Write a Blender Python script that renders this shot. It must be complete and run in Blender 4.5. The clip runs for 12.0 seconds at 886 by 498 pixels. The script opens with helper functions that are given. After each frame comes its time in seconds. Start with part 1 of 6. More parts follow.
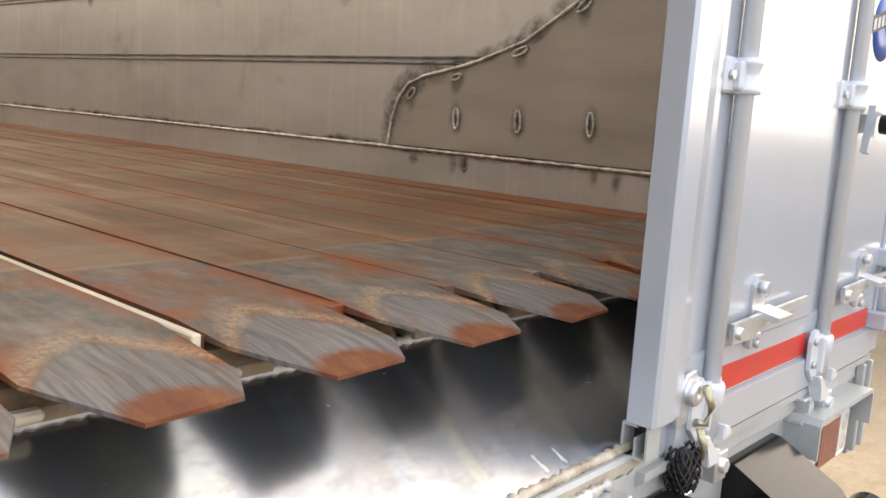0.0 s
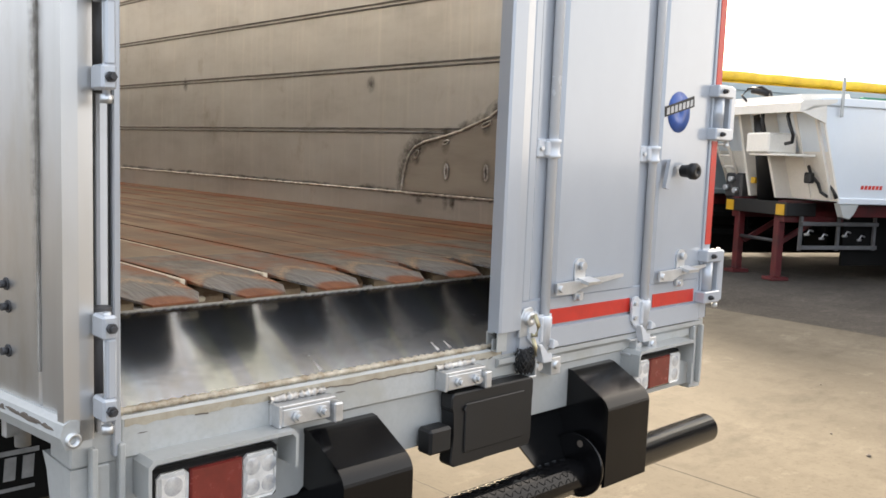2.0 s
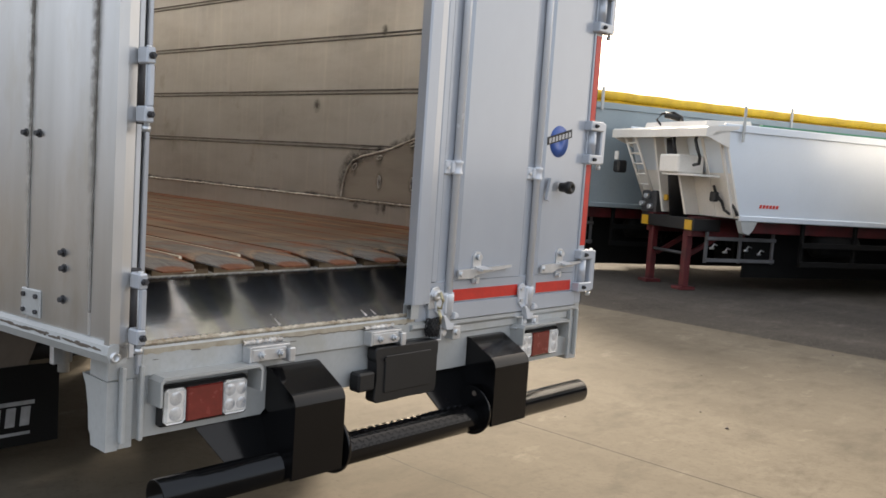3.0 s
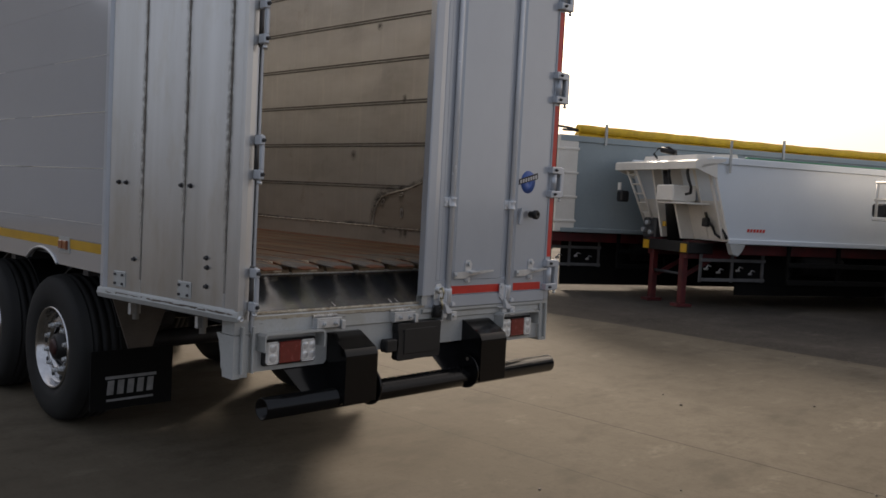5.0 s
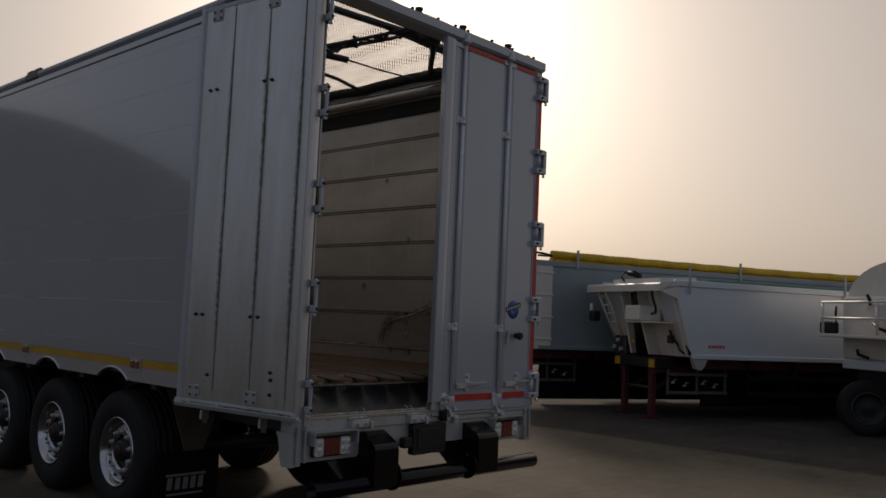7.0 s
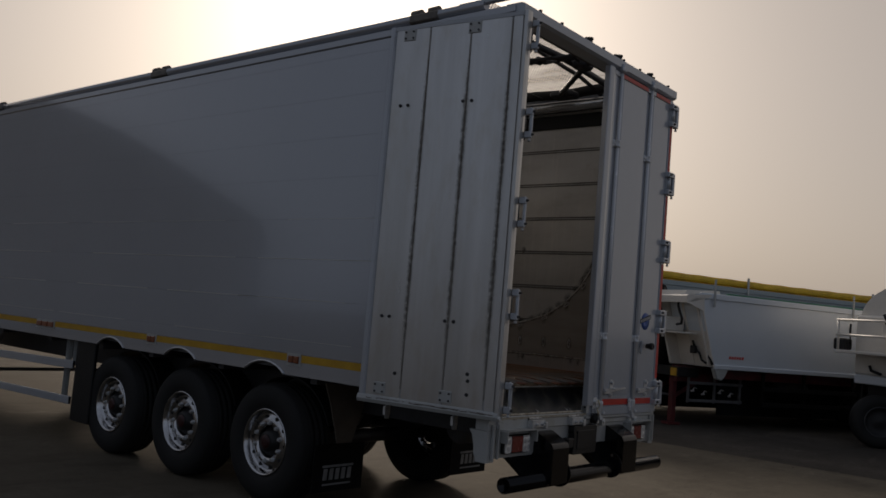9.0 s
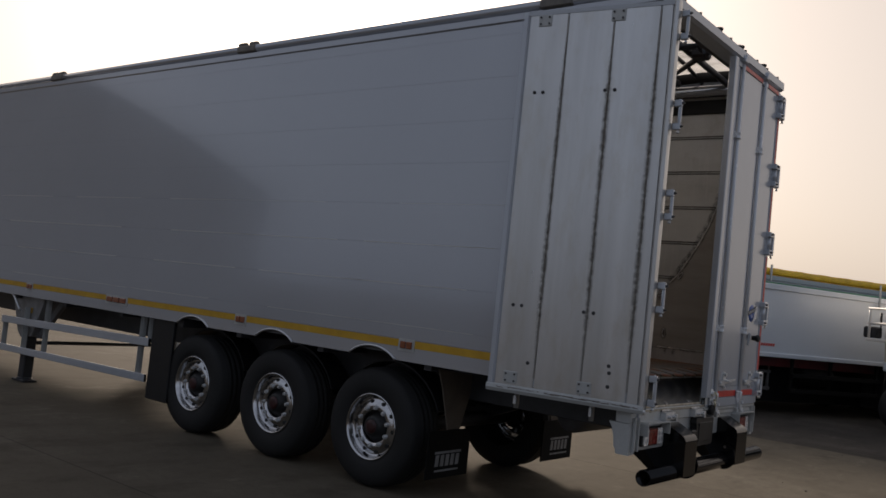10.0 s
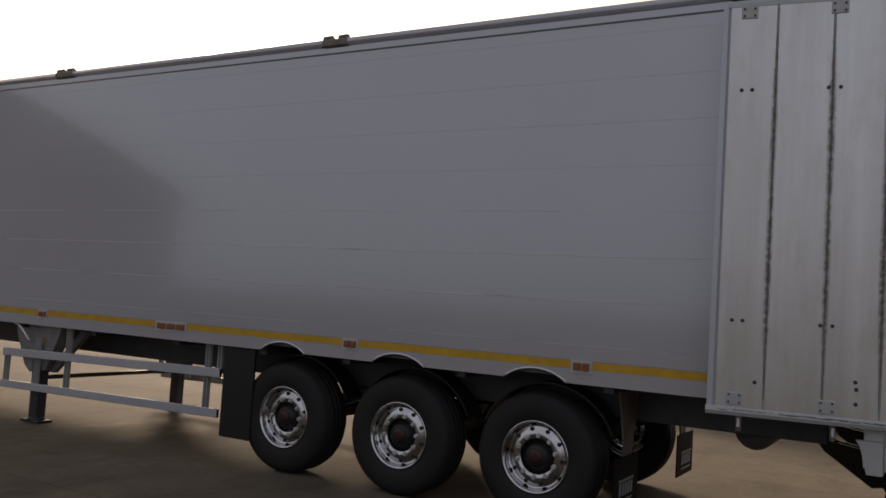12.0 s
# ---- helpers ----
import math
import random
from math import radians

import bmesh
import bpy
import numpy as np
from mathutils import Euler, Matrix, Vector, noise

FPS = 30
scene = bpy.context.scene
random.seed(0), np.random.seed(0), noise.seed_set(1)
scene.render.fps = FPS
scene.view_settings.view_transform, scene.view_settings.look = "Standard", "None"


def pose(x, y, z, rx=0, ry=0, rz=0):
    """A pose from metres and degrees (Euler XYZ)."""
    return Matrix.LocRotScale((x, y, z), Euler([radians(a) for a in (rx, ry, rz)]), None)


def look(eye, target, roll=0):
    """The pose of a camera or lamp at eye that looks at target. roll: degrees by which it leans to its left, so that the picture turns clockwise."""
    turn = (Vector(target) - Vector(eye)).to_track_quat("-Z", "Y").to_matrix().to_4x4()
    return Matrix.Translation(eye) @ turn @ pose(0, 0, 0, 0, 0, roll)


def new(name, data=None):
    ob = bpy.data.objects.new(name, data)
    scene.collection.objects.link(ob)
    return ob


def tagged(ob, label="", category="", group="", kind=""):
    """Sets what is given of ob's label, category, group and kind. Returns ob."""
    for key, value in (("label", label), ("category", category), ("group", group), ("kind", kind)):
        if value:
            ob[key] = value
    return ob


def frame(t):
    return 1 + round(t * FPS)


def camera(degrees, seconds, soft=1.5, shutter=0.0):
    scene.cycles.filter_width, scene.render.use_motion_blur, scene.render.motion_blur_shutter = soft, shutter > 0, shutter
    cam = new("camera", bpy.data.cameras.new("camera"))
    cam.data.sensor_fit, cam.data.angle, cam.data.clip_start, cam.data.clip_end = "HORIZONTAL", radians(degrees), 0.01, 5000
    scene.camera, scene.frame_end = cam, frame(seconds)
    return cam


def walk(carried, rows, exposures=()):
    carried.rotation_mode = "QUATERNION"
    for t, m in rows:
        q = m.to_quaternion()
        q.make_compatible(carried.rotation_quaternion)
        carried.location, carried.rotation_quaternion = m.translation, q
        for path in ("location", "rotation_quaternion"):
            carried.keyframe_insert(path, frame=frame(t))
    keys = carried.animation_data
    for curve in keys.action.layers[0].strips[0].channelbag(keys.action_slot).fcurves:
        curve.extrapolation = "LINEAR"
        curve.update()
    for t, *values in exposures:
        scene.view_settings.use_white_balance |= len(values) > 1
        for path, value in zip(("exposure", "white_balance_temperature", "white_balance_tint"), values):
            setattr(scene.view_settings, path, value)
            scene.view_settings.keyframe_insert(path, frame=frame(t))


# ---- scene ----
cam = camera(54.4, 12.0, 1.6)
PATH = [
    (0, (0.651, -1.219, 1.622), (-0.668, 0.25, 1.302), 3.6),
    (0.5, (0.845, -1.314, 1.63), (-0.612, 0.026, 1.342), 2.9),
    (1, (1.12, -1.445, 1.665), (-0.405, -0.178, 1.405), 2.5),
    (1.5, (1.436, -1.717, 1.677), (-0.022, -0.368, 1.448), 3.2),
    (2, (1.789, -1.924, 1.674), (0.348, -0.554, 1.458), 2.2),
    (2.5, (2.135, -2.183, 1.687), (0.723, -0.78, 1.489), 3.1),
    (3, (2.455, -2.503, 1.7), (1.114, -1.031, 1.515), 3.9),
    (3.2, (2.593, -2.602, 1.697), (1.253, -1.125, 1.55), 3.8),
    (4.8, (3.594, -3.514, 1.715), (2.212, -2.072, 1.613), 2.9),
    (5, (3.717, -3.615, 1.728), (2.32, -2.188, 1.611), 3.0),
    (5.5, (3.941, -3.922, 1.736), (2.581, -2.457, 1.686), 2.5),
    (6, (4.196, -4.204, 1.773), (2.829, -2.745, 1.84), 2.7),
    (6.5, (4.424, -4.401, 1.761), (3.034, -2.964, 1.814), 1.1),
    (7, (4.545, -4.763, 1.775), (3.181, -3.31, 1.934), 2.5),
    (7.5, (4.601, -5.155, 1.746), (3.126, -3.811, 1.879), 4.0),
    (7.7, (4.504, -5.274, 1.742), (3.031, -3.931, 1.902), 4.3),
    (9.3, (3.331, -6.419, 1.738), (2.078, -4.867, 1.888), 5.3),
    (9.5, (3.135, -6.554, 1.734), (1.88, -5.003, 1.873), 6.0),
    (10, (2.657, -6.892, 1.736), (1.411, -5.331, 1.844), 6.0),
    (10.5, (2.103, -7.165, 1.771), (0.993, -5.508, 1.923), 3.7),
    (11, (1.556, -7.424, 1.765), (0.478, -5.743, 1.88), 2.6),
    (11.5, (0.93, -7.54, 1.761), (-0.092, -5.825, 1.878), 3.5),
    (12, (0.302, -7.683, 1.734), (-0.701, -5.957, 1.853), 3.6),
]
EXPOSURES = [(0.0, 2.08, 7000, 13), (0.5, 2.02, 6850, 12), (1.0, 2.13, 6800, 11), (1.5, 1.93, 6800, 10), (2.0, 1.69, 6750, 10), (2.5, 1.52, 6700, 10), (3.2, 0.92, 6700, 11), (4.8, -0.1, 6650, 13), (5.5, -0.45, 6600, 15), (6.0, -1.05, 6500, 15), (6.5, -1.27, 6350, 15), (7.0, -1.62, 6400, 15), (7.5, -1.88, 6350, 15), (9.5, -1.45, 6350, 14), (10.0, -0.82, 6400, 15), (10.5, -0.72, 6450, 15), (11.0, -0.78, 6500, 16), (11.5, -0.66, 6700, 17), (12.0, -0.4, 7150, 19)]
walk(cam, [(t, look(eye, target, roll)) for t, eye, target, roll in PATH], EXPOSURES)

# ---- light ----
SUN_AZ, SUN_EL = 136.0, 21.0          # degrees from +x towards +y, and above the horizon
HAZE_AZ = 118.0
world = bpy.data.worlds.new("hazy_sky")
scene.world = world
world.use_nodes = True
wt = world.node_tree
wt.nodes.clear()
sky = wt.nodes.new("ShaderNodeTexSky")
sky.sky_type = "NISHITA"
sky.sun_disc = False
sky.sun_elevation = radians(SUN_EL)
sky.sun_rotation = radians(90.0 - SUN_AZ)
sky.air_density, sky.dust_density, sky.ozone_density, sky.altitude = 1.0, 7.0, 1.0, 50.0
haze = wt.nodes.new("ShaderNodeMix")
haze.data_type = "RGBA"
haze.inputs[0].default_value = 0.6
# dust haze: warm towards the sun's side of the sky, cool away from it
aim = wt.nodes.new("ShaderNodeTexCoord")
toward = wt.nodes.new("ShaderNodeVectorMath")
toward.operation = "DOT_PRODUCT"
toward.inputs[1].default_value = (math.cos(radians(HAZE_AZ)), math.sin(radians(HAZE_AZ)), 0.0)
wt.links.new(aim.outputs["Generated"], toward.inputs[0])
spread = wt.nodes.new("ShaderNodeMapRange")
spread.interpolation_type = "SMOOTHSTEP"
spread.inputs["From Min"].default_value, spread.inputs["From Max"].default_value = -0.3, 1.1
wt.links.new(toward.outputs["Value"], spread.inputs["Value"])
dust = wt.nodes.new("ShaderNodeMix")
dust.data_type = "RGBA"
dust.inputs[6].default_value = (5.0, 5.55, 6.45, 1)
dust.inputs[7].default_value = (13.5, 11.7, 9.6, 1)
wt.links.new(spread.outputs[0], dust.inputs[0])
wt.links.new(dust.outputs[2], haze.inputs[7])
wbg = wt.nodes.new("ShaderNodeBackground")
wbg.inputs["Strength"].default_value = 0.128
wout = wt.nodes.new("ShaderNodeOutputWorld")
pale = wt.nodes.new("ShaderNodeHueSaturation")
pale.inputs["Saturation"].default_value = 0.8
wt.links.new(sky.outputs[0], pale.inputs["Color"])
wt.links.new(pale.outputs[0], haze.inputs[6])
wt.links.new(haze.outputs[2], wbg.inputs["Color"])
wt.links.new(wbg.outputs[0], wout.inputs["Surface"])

sun_data = bpy.data.lights.new("sun", "SUN")
sun_data.energy, sun_data.angle, sun_data.color = 5.0, radians(9), (1.0, 0.86, 0.68)
sun = new("sun", sun_data)
sa, se = radians(SUN_AZ), radians(SUN_EL)
sun.matrix_world = look((40 * math.cos(se) * math.cos(sa), 40 * math.cos(se) * math.sin(sa), 40 * math.sin(se)), (0, 0, 0))


# ---- materials ----
def nodes_of(name):
    m = bpy.data.materials.new(name)
    m.use_nodes = True
    t = m.node_tree
    return m, t, t.nodes["Principled BSDF"]


def add(t, kind, **inputs):
    n = t.nodes.new(kind)
    for k, v in inputs.items():
        n.inputs[k.replace("_", " ")].default_value = v
    return n


def coords(t, scale=(1, 1, 1), world_space=True):
    """Positions in metres, stretched by scale."""
    if world_space:
        g = t.nodes.new("ShaderNodeNewGeometry").outputs["Position"]
    else:
        g = t.nodes.new("ShaderNodeTexCoord").outputs["Object"]
    mp = t.nodes.new("ShaderNodeMapping")
    mp.inputs["Scale"].default_value = scale
    t.links.new(g, mp.inputs["Vector"])
    return mp.outputs[0]


def noise_of(t, vec, scale, detail=5.0, rough=0.6):
    n = add(t, "ShaderNodeTexNoise", Scale=scale, Detail=detail, Roughness=rough)
    t.links.new(vec, n.inputs["Vector"])
    return n.outputs["Fac"]


def ramp_of(t, fac, stops):
    r = t.nodes.new("ShaderNodeValToRGB")
    e = r.color_ramp.elements
    while len(e) < len(stops):
        e.new(0.5)
    for el, (p, c) in zip(e, stops):
        el.position = p
        el.color = (*c, 1) if len(c) == 3 else c
    t.links.new(fac, r.inputs[0])
    return r.outputs[0]


def mix_of(t, a, b, fac, mode="MIX"):
    n = t.nodes.new("ShaderNodeMix")
    n.data_type, n.blend_type = "RGBA", mode
    for v, s in ((fac, 0), (a, 6), (b, 7)):
        if hasattr(v, "is_output"):
            t.links.new(v, n.inputs[s])
        else:
            n.inputs[s].default_value = v if s == 0 else (*v, 1)
    return n.outputs[2]


def bump_of(t, p, fac, strength, distance):
    b = add(t, "ShaderNodeBump", Strength=strength, Distance=distance)
    t.links.new(fac, b.inputs["Height"])
    t.links.new(b.outputs[0], p.inputs["Normal"])
    return b


def surface(name, colour, dark=None, rough=0.5, metal=0.0, scale=3.0, stretch=(1, 1, 1), fine=60.0, bump=0.15, depth=0.002, rough_var=0.1, coat=0.0, spread=(0.35, 0.7), speck=0.5):
    """A surface whose colour and gloss vary at two scales."""
    m, t, p = nodes_of(name)
    dark = dark or tuple(0.72 * c for c in colour)
    v = coords(t, stretch)
    big, small = noise_of(t, v, scale), noise_of(t, v, fine, 3.0)
    c = ramp_of(t, big, [(spread[0], dark), (spread[1], colour)])
    c = mix_of(t, c, tuple(0.8 * x for x in colour), ramp_of(t, small, [(0.45, (0, 0, 0)), (0.75, (speck, speck, speck))]))
    t.links.new(c, p.inputs["Base Color"])
    r = t.nodes.new("ShaderNodeMapRange")
    r.inputs["To Min"].default_value, r.inputs["To Max"].default_value = max(0.02, rough - rough_var), min(1, rough + rough_var)
    t.links.new(big, r.inputs["Value"])
    t.links.new(r.outputs[0], p.inputs["Roughness"])
    p.inputs["Metallic"].default_value = metal
    p.inputs["Coat Weight"].default_value = coat
    p.inputs["Coat Roughness"].default_value = 0.04
    bump_of(t, p, small, bump, depth)
    return m


PAINT = surface("silver_grey_paint", (0.49, 0.52, 0.565), (0.445, 0.475, 0.517), rough=0.2, metal=0.22, scale=1.2, stretch=(1, 1, 0.6), fine=30, bump=0.008, rough_var=0.05, coat=0.22, speck=0.08)
FRAME = surface("grey_frame_paint", (0.46, 0.472, 0.468), (0.41, 0.42, 0.41), rough=0.42, metal=0.15, scale=2.5, fine=50, bump=0.05)
SIDE = surface("glossy_side_paint", (0.465, 0.485, 0.52), (0.44, 0.458, 0.492), rough=0.16, metal=0.35, scale=0.5, fine=14, bump=0.002, rough_var=0.04, coat=0.6, speck=0.05)
ZINC = surface("zinc_plate", (0.74, 0.75, 0.76), (0.56, 0.58, 0.6), rough=0.4, metal=0.8, scale=18, fine=120, bump=0.1)
STEEL_DARK = surface("dark_steel", (0.06, 0.06, 0.065), (0.035, 0.035, 0.037), rough=0.5, metal=0.2, scale=5, fine=60)
CHASSIS = surface("chassis_paint", (0.14, 0.14, 0.15), (0.08, 0.08, 0.08), rough=0.5, scale=4, fine=50)
BLACK = surface("black_gloss_paint", (0.005, 0.005, 0.0055), (0.004, 0.004, 0.0045), rough=0.14, scale=6, fine=90, bump=0.03, rough_var=0.05)
BLACK.node_tree.nodes["Principled BSDF"].inputs["Specular IOR Level"].default_value = 0.32
RUBBER = surface("tyre_rubber", (0.01, 0.0097, 0.0095), (0.0065, 0.0065, 0.0065), rough=0.75, scale=6, fine=80, bump=0.2)
RODPAINT = surface("silver_rod_paint", (0.7, 0.72, 0.75), (0.63, 0.65, 0.68), rough=0.26, metal=0.15, scale=3, fine=60, bump=0.02, rough_var=0.05, speck=0.15)
FLAPMARK = surface("faded_flap_marking", (0.3, 0.3, 0.3), (0.18, 0.18, 0.18), rough=0.7, scale=12, fine=90)
# flap rubber, also the near-black of the sheets painting shade under the tippers
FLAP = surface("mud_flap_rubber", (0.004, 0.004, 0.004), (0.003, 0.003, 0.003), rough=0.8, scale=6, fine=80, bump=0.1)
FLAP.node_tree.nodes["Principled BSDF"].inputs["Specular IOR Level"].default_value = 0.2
PLASTIC = surface("black_plastic", (0.008, 0.008, 0.0085), (0.006, 0.006, 0.0065), rough=0.5, scale=8, fine=150, bump=0.1)
RIM = surface("polished_rim", (0.66, 0.66, 0.67), (0.46, 0.46, 0.47), rough=0.16, metal=1.0, scale=9, fine=90, bump=0.03, rough_var=0.08)
WELD = surface("weld_bead", (0.82, 0.8, 0.76), (0.3, 0.27, 0.24), rough=0.38, metal=0.6, scale=26, fine=160, bump=0.6, depth=0.004)
WHITE = surface("cream_white_paint", (0.77, 0.74, 0.685), (0.68, 0.645, 0.58), rough=0.4, scale=1.5, fine=30, bump=0.04)
TIPSIDE = surface("pale_blue_grey_panel", (0.7, 0.75, 0.8), (0.66, 0.71, 0.76), rough=0.34, metal=0.2, scale=0.7, fine=20, bump=0.004, speck=0.08)
GREYSIDE = surface("steel_grey_panel", (0.3, 0.35, 0.37), (0.24, 0.29, 0.31), rough=0.42, metal=0.2, scale=0.7, fine=30, bump=0.03)
OXIDE = surface("dark_red_chassis", (0.11, 0.009, 0.011), (0.05, 0.006, 0.007), rough=0.5, scale=4, fine=50)
YELLOWTARP = surface("yellow_tarp_roll", (0.75, 0.48, 0.02), (0.55, 0.33, 0.015), rough=0.55, scale=4, stretch=(1, 1, 1), fine=25, bump=0.4, depth=0.01)
RED_TAPE = surface("red_reflective_tape", (0.62, 0.035, 0.02), (0.5, 0.03, 0.02), rough=0.35, scale=20, fine=300, bump=0.2)
YELLOW_TAPE = surface("yellow_reflective_tape", (0.62, 0.36, 0.02), (0.5, 0.28, 0.015), rough=0.4, scale=8, fine=300, bump=0.2)
ORANGE = surface("amber_lens", (0.3, 0.085, 0.03), (0.2, 0.06, 0.025), rough=0.2, scale=30, fine=200, coat=0.6)
REDLENS = surface("red_lens", (0.22, 0.03, 0.024), (0.16, 0.022, 0.018), rough=0.25, scale=30, fine=260, bump=0.3, coat=0.5)
CLEAR = surface("clear_lamp_lens", (0.86, 0.85, 0.82), (0.62, 0.62, 0.61), rough=0.15, metal=0.1, scale=30, fine=200, coat=0.6)
LED = surface("led_reflector", (0.9, 0.92, 0.94), (0.5, 0.52, 0.55), rough=0.12, metal=0.4, scale=40, fine=200, coat=0.8)
BLUE = surface("blue_sticker", (0.04, 0.12, 0.42), (0.03, 0.08, 0.3), rough=0.35, scale=25, fine=120)
WHITE_MARK = surface("white_marking", (0.55, 0.55, 0.55), (0.45, 0.45, 0.45), rough=0.5, scale=12, fine=120)
BRASS = surface("yellow_passivated_steel", (0.5, 0.46, 0.32), (0.38, 0.34, 0.22), rough=0.35, metal=0.8, scale=30, fine=150)
BEARING = surface("pale_bearing_strip", (0.74, 0.66, 0.52), (0.55, 0.46, 0.32), rough=0.6, scale=8, fine=90)
TUBE = surface("bright_aluminium_tube", (0.7, 0.69, 0.67), (0.55, 0.545, 0.53), rough=0.24, metal=0.9, scale=4, stretch=(0.3, 1, 1), fine=60, bump=0.03)
BRIGHTWELD = surface("bright_weld", (0.9, 0.89, 0.87), (0.55, 0.52, 0.48), rough=0.45, metal=0.35, scale=30, fine=160, bump=0.6, depth=0.003)
HUBRED = surface("dull_hub_red", (0.05, 0.008, 0.008), (0.025, 0.006, 0.006), rough=0.45, scale=8, fine=60)
NOTCH = surface("dirty_beige_block", (0.4, 0.32, 0.21), (0.16, 0.09, 0.05), rough=0.7, scale=16, stretch=(1, 0.5, 1), fine=90, bump=0.4)
CORRUGATED = surface("dark_shed_cladding", (0.4, 0.41, 0.43), (0.34, 0.35, 0.365), rough=0.6, scale=0.5, fine=8)
CLAMP = surface("weathered_clamp", (0.2, 0.185, 0.16), (0.12, 0.11, 0.1), rough=0.55, metal=0.2, scale=14, fine=90)
LEGGREY = surface("scuffed_grey_steel", (0.3, 0.3, 0.3), (0.17, 0.165, 0.16), rough=0.5, metal=0.2, scale=6, fine=60, bump=0.2)
BROWNGUARD = surface("dusty_brown_guard", (0.16, 0.13, 0.105), (0.09, 0.075, 0.06), rough=0.7, scale=4, fine=50)


OXIDESTRIP = surface("rusty_strip", (0.19, 0.075, 0.035), (0.09, 0.04, 0.022), rough=0.7, scale=8, fine=80)
DIRTYWELD = surface("dirty_weld", (0.7, 0.65, 0.54), (0.3, 0.23, 0.15), rough=0.6, metal=0.3, scale=25, fine=140, bump=0.7, depth=0.004)
SILL = surface("scuffed_sill_paint", (0.46, 0.47, 0.462), (0.41, 0.405, 0.37), rough=0.5, metal=0.1, scale=5, fine=60, bump=0.15, spread=(0.36, 0.52))


def raw_aluminium(name, colour, dark, streak, stretch, metal, rough):
    """Mill-finish aluminium with streaks along one direction and cloudy oxide."""
    m, t, p = nodes_of(name)
    a = noise_of(t, coords(t, stretch), streak, 6.0, 0.65)
    b = noise_of(t, coords(t), 1.3, 4.0)
    d = noise_of(t, coords(t), 9.0, 5.0)
    c = ramp_of(t, a, [(0.3, dark), (0.62, colour)])
    c = mix_of(t, c, tuple(0.8 * x for x in colour), ramp_of(t, b, [(0.4, (0, 0, 0)), (0.7, (0.65, 0.65, 0.65))]))
    c = mix_of(t, c, (0.3, 0.26, 0.21), ramp_of(t, d, [(0.62, (0, 0, 0)), (0.8, (0.5, 0.5, 0.5))]))
    t.links.new(c, p.inputs["Base Color"])
    r = t.nodes.new("ShaderNodeMapRange")
    r.inputs["To Min"].default_value, r.inputs["To Max"].default_value = rough - 0.1, rough + 0.14
    t.links.new(a, r.inputs["Value"])
    t.links.new(r.outputs[0], p.inputs["Roughness"])
    p.inputs["Metallic"].default_value = metal
    bump_of(t, p, a, 0.08, 0.002)
    return m


def inner_wall():
    """Dusty inner lining: cloudy oxide, thin drip streaks down the wall, fine specks."""
    m, t, p = nodes_of("inner_wall_aluminium")
    v = coords(t)
    cloud = noise_of(t, coords(t, (0.6, 1, 1.6)), 1.6, 6.0, 0.62)
    drip = noise_of(t, coords(t, (9.0, 1, 0.7)), 1.8, 5.0, 0.65)
    drip2 = noise_of(t, coords(t, (24.0, 1, 1.6)), 1.1, 3.0, 0.6)
    patch = noise_of(t, coords(t, (1.0, 1, 0.8)), 3.6, 6.0, 0.7)
    speck = noise_of(t, v, 46.0, 4.0, 0.7)
    c = ramp_of(t, cloud, [(0.3, (0.419, 0.406, 0.385)), (0.5, (0.518, 0.509, 0.487)), (0.7, (0.578, 0.572, 0.556))])
    c = mix_of(t, c, (0.42, 0.395, 0.355), ramp_of(t, drip, [(0.54, (0, 0, 0)), (0.74, (0.22, 0.22, 0.22))]))
    c = mix_of(t, c, (0.7, 0.67, 0.61), ramp_of(t, drip2, [(0.55, (0, 0, 0)), (0.72, (0.25, 0.25, 0.25))]))
    c = mix_of(t, c, (0.33, 0.28, 0.22), ramp_of(t, patch, [(0.6, (0, 0, 0)), (0.78, (0.55, 0.55, 0.55))]))
    c = mix_of(t, c, (0.25, 0.2, 0.15), ramp_of(t, speck, [(0.68, (0, 0, 0)), (0.8, (0.5, 0.5, 0.5))]))
    t.links.new(c, p.inputs["Base Color"])
    r = ramp_of(t, patch, [(0.3, (0.36, 0.36, 0.36)), (0.75, (0.58, 0.58, 0.58))])
    t.links.new(r, p.inputs["Roughness"])
    p.inputs["Metallic"].default_value = 0.6
    bump_of(t, p, cloud, 0.1, 0.004)
    return m


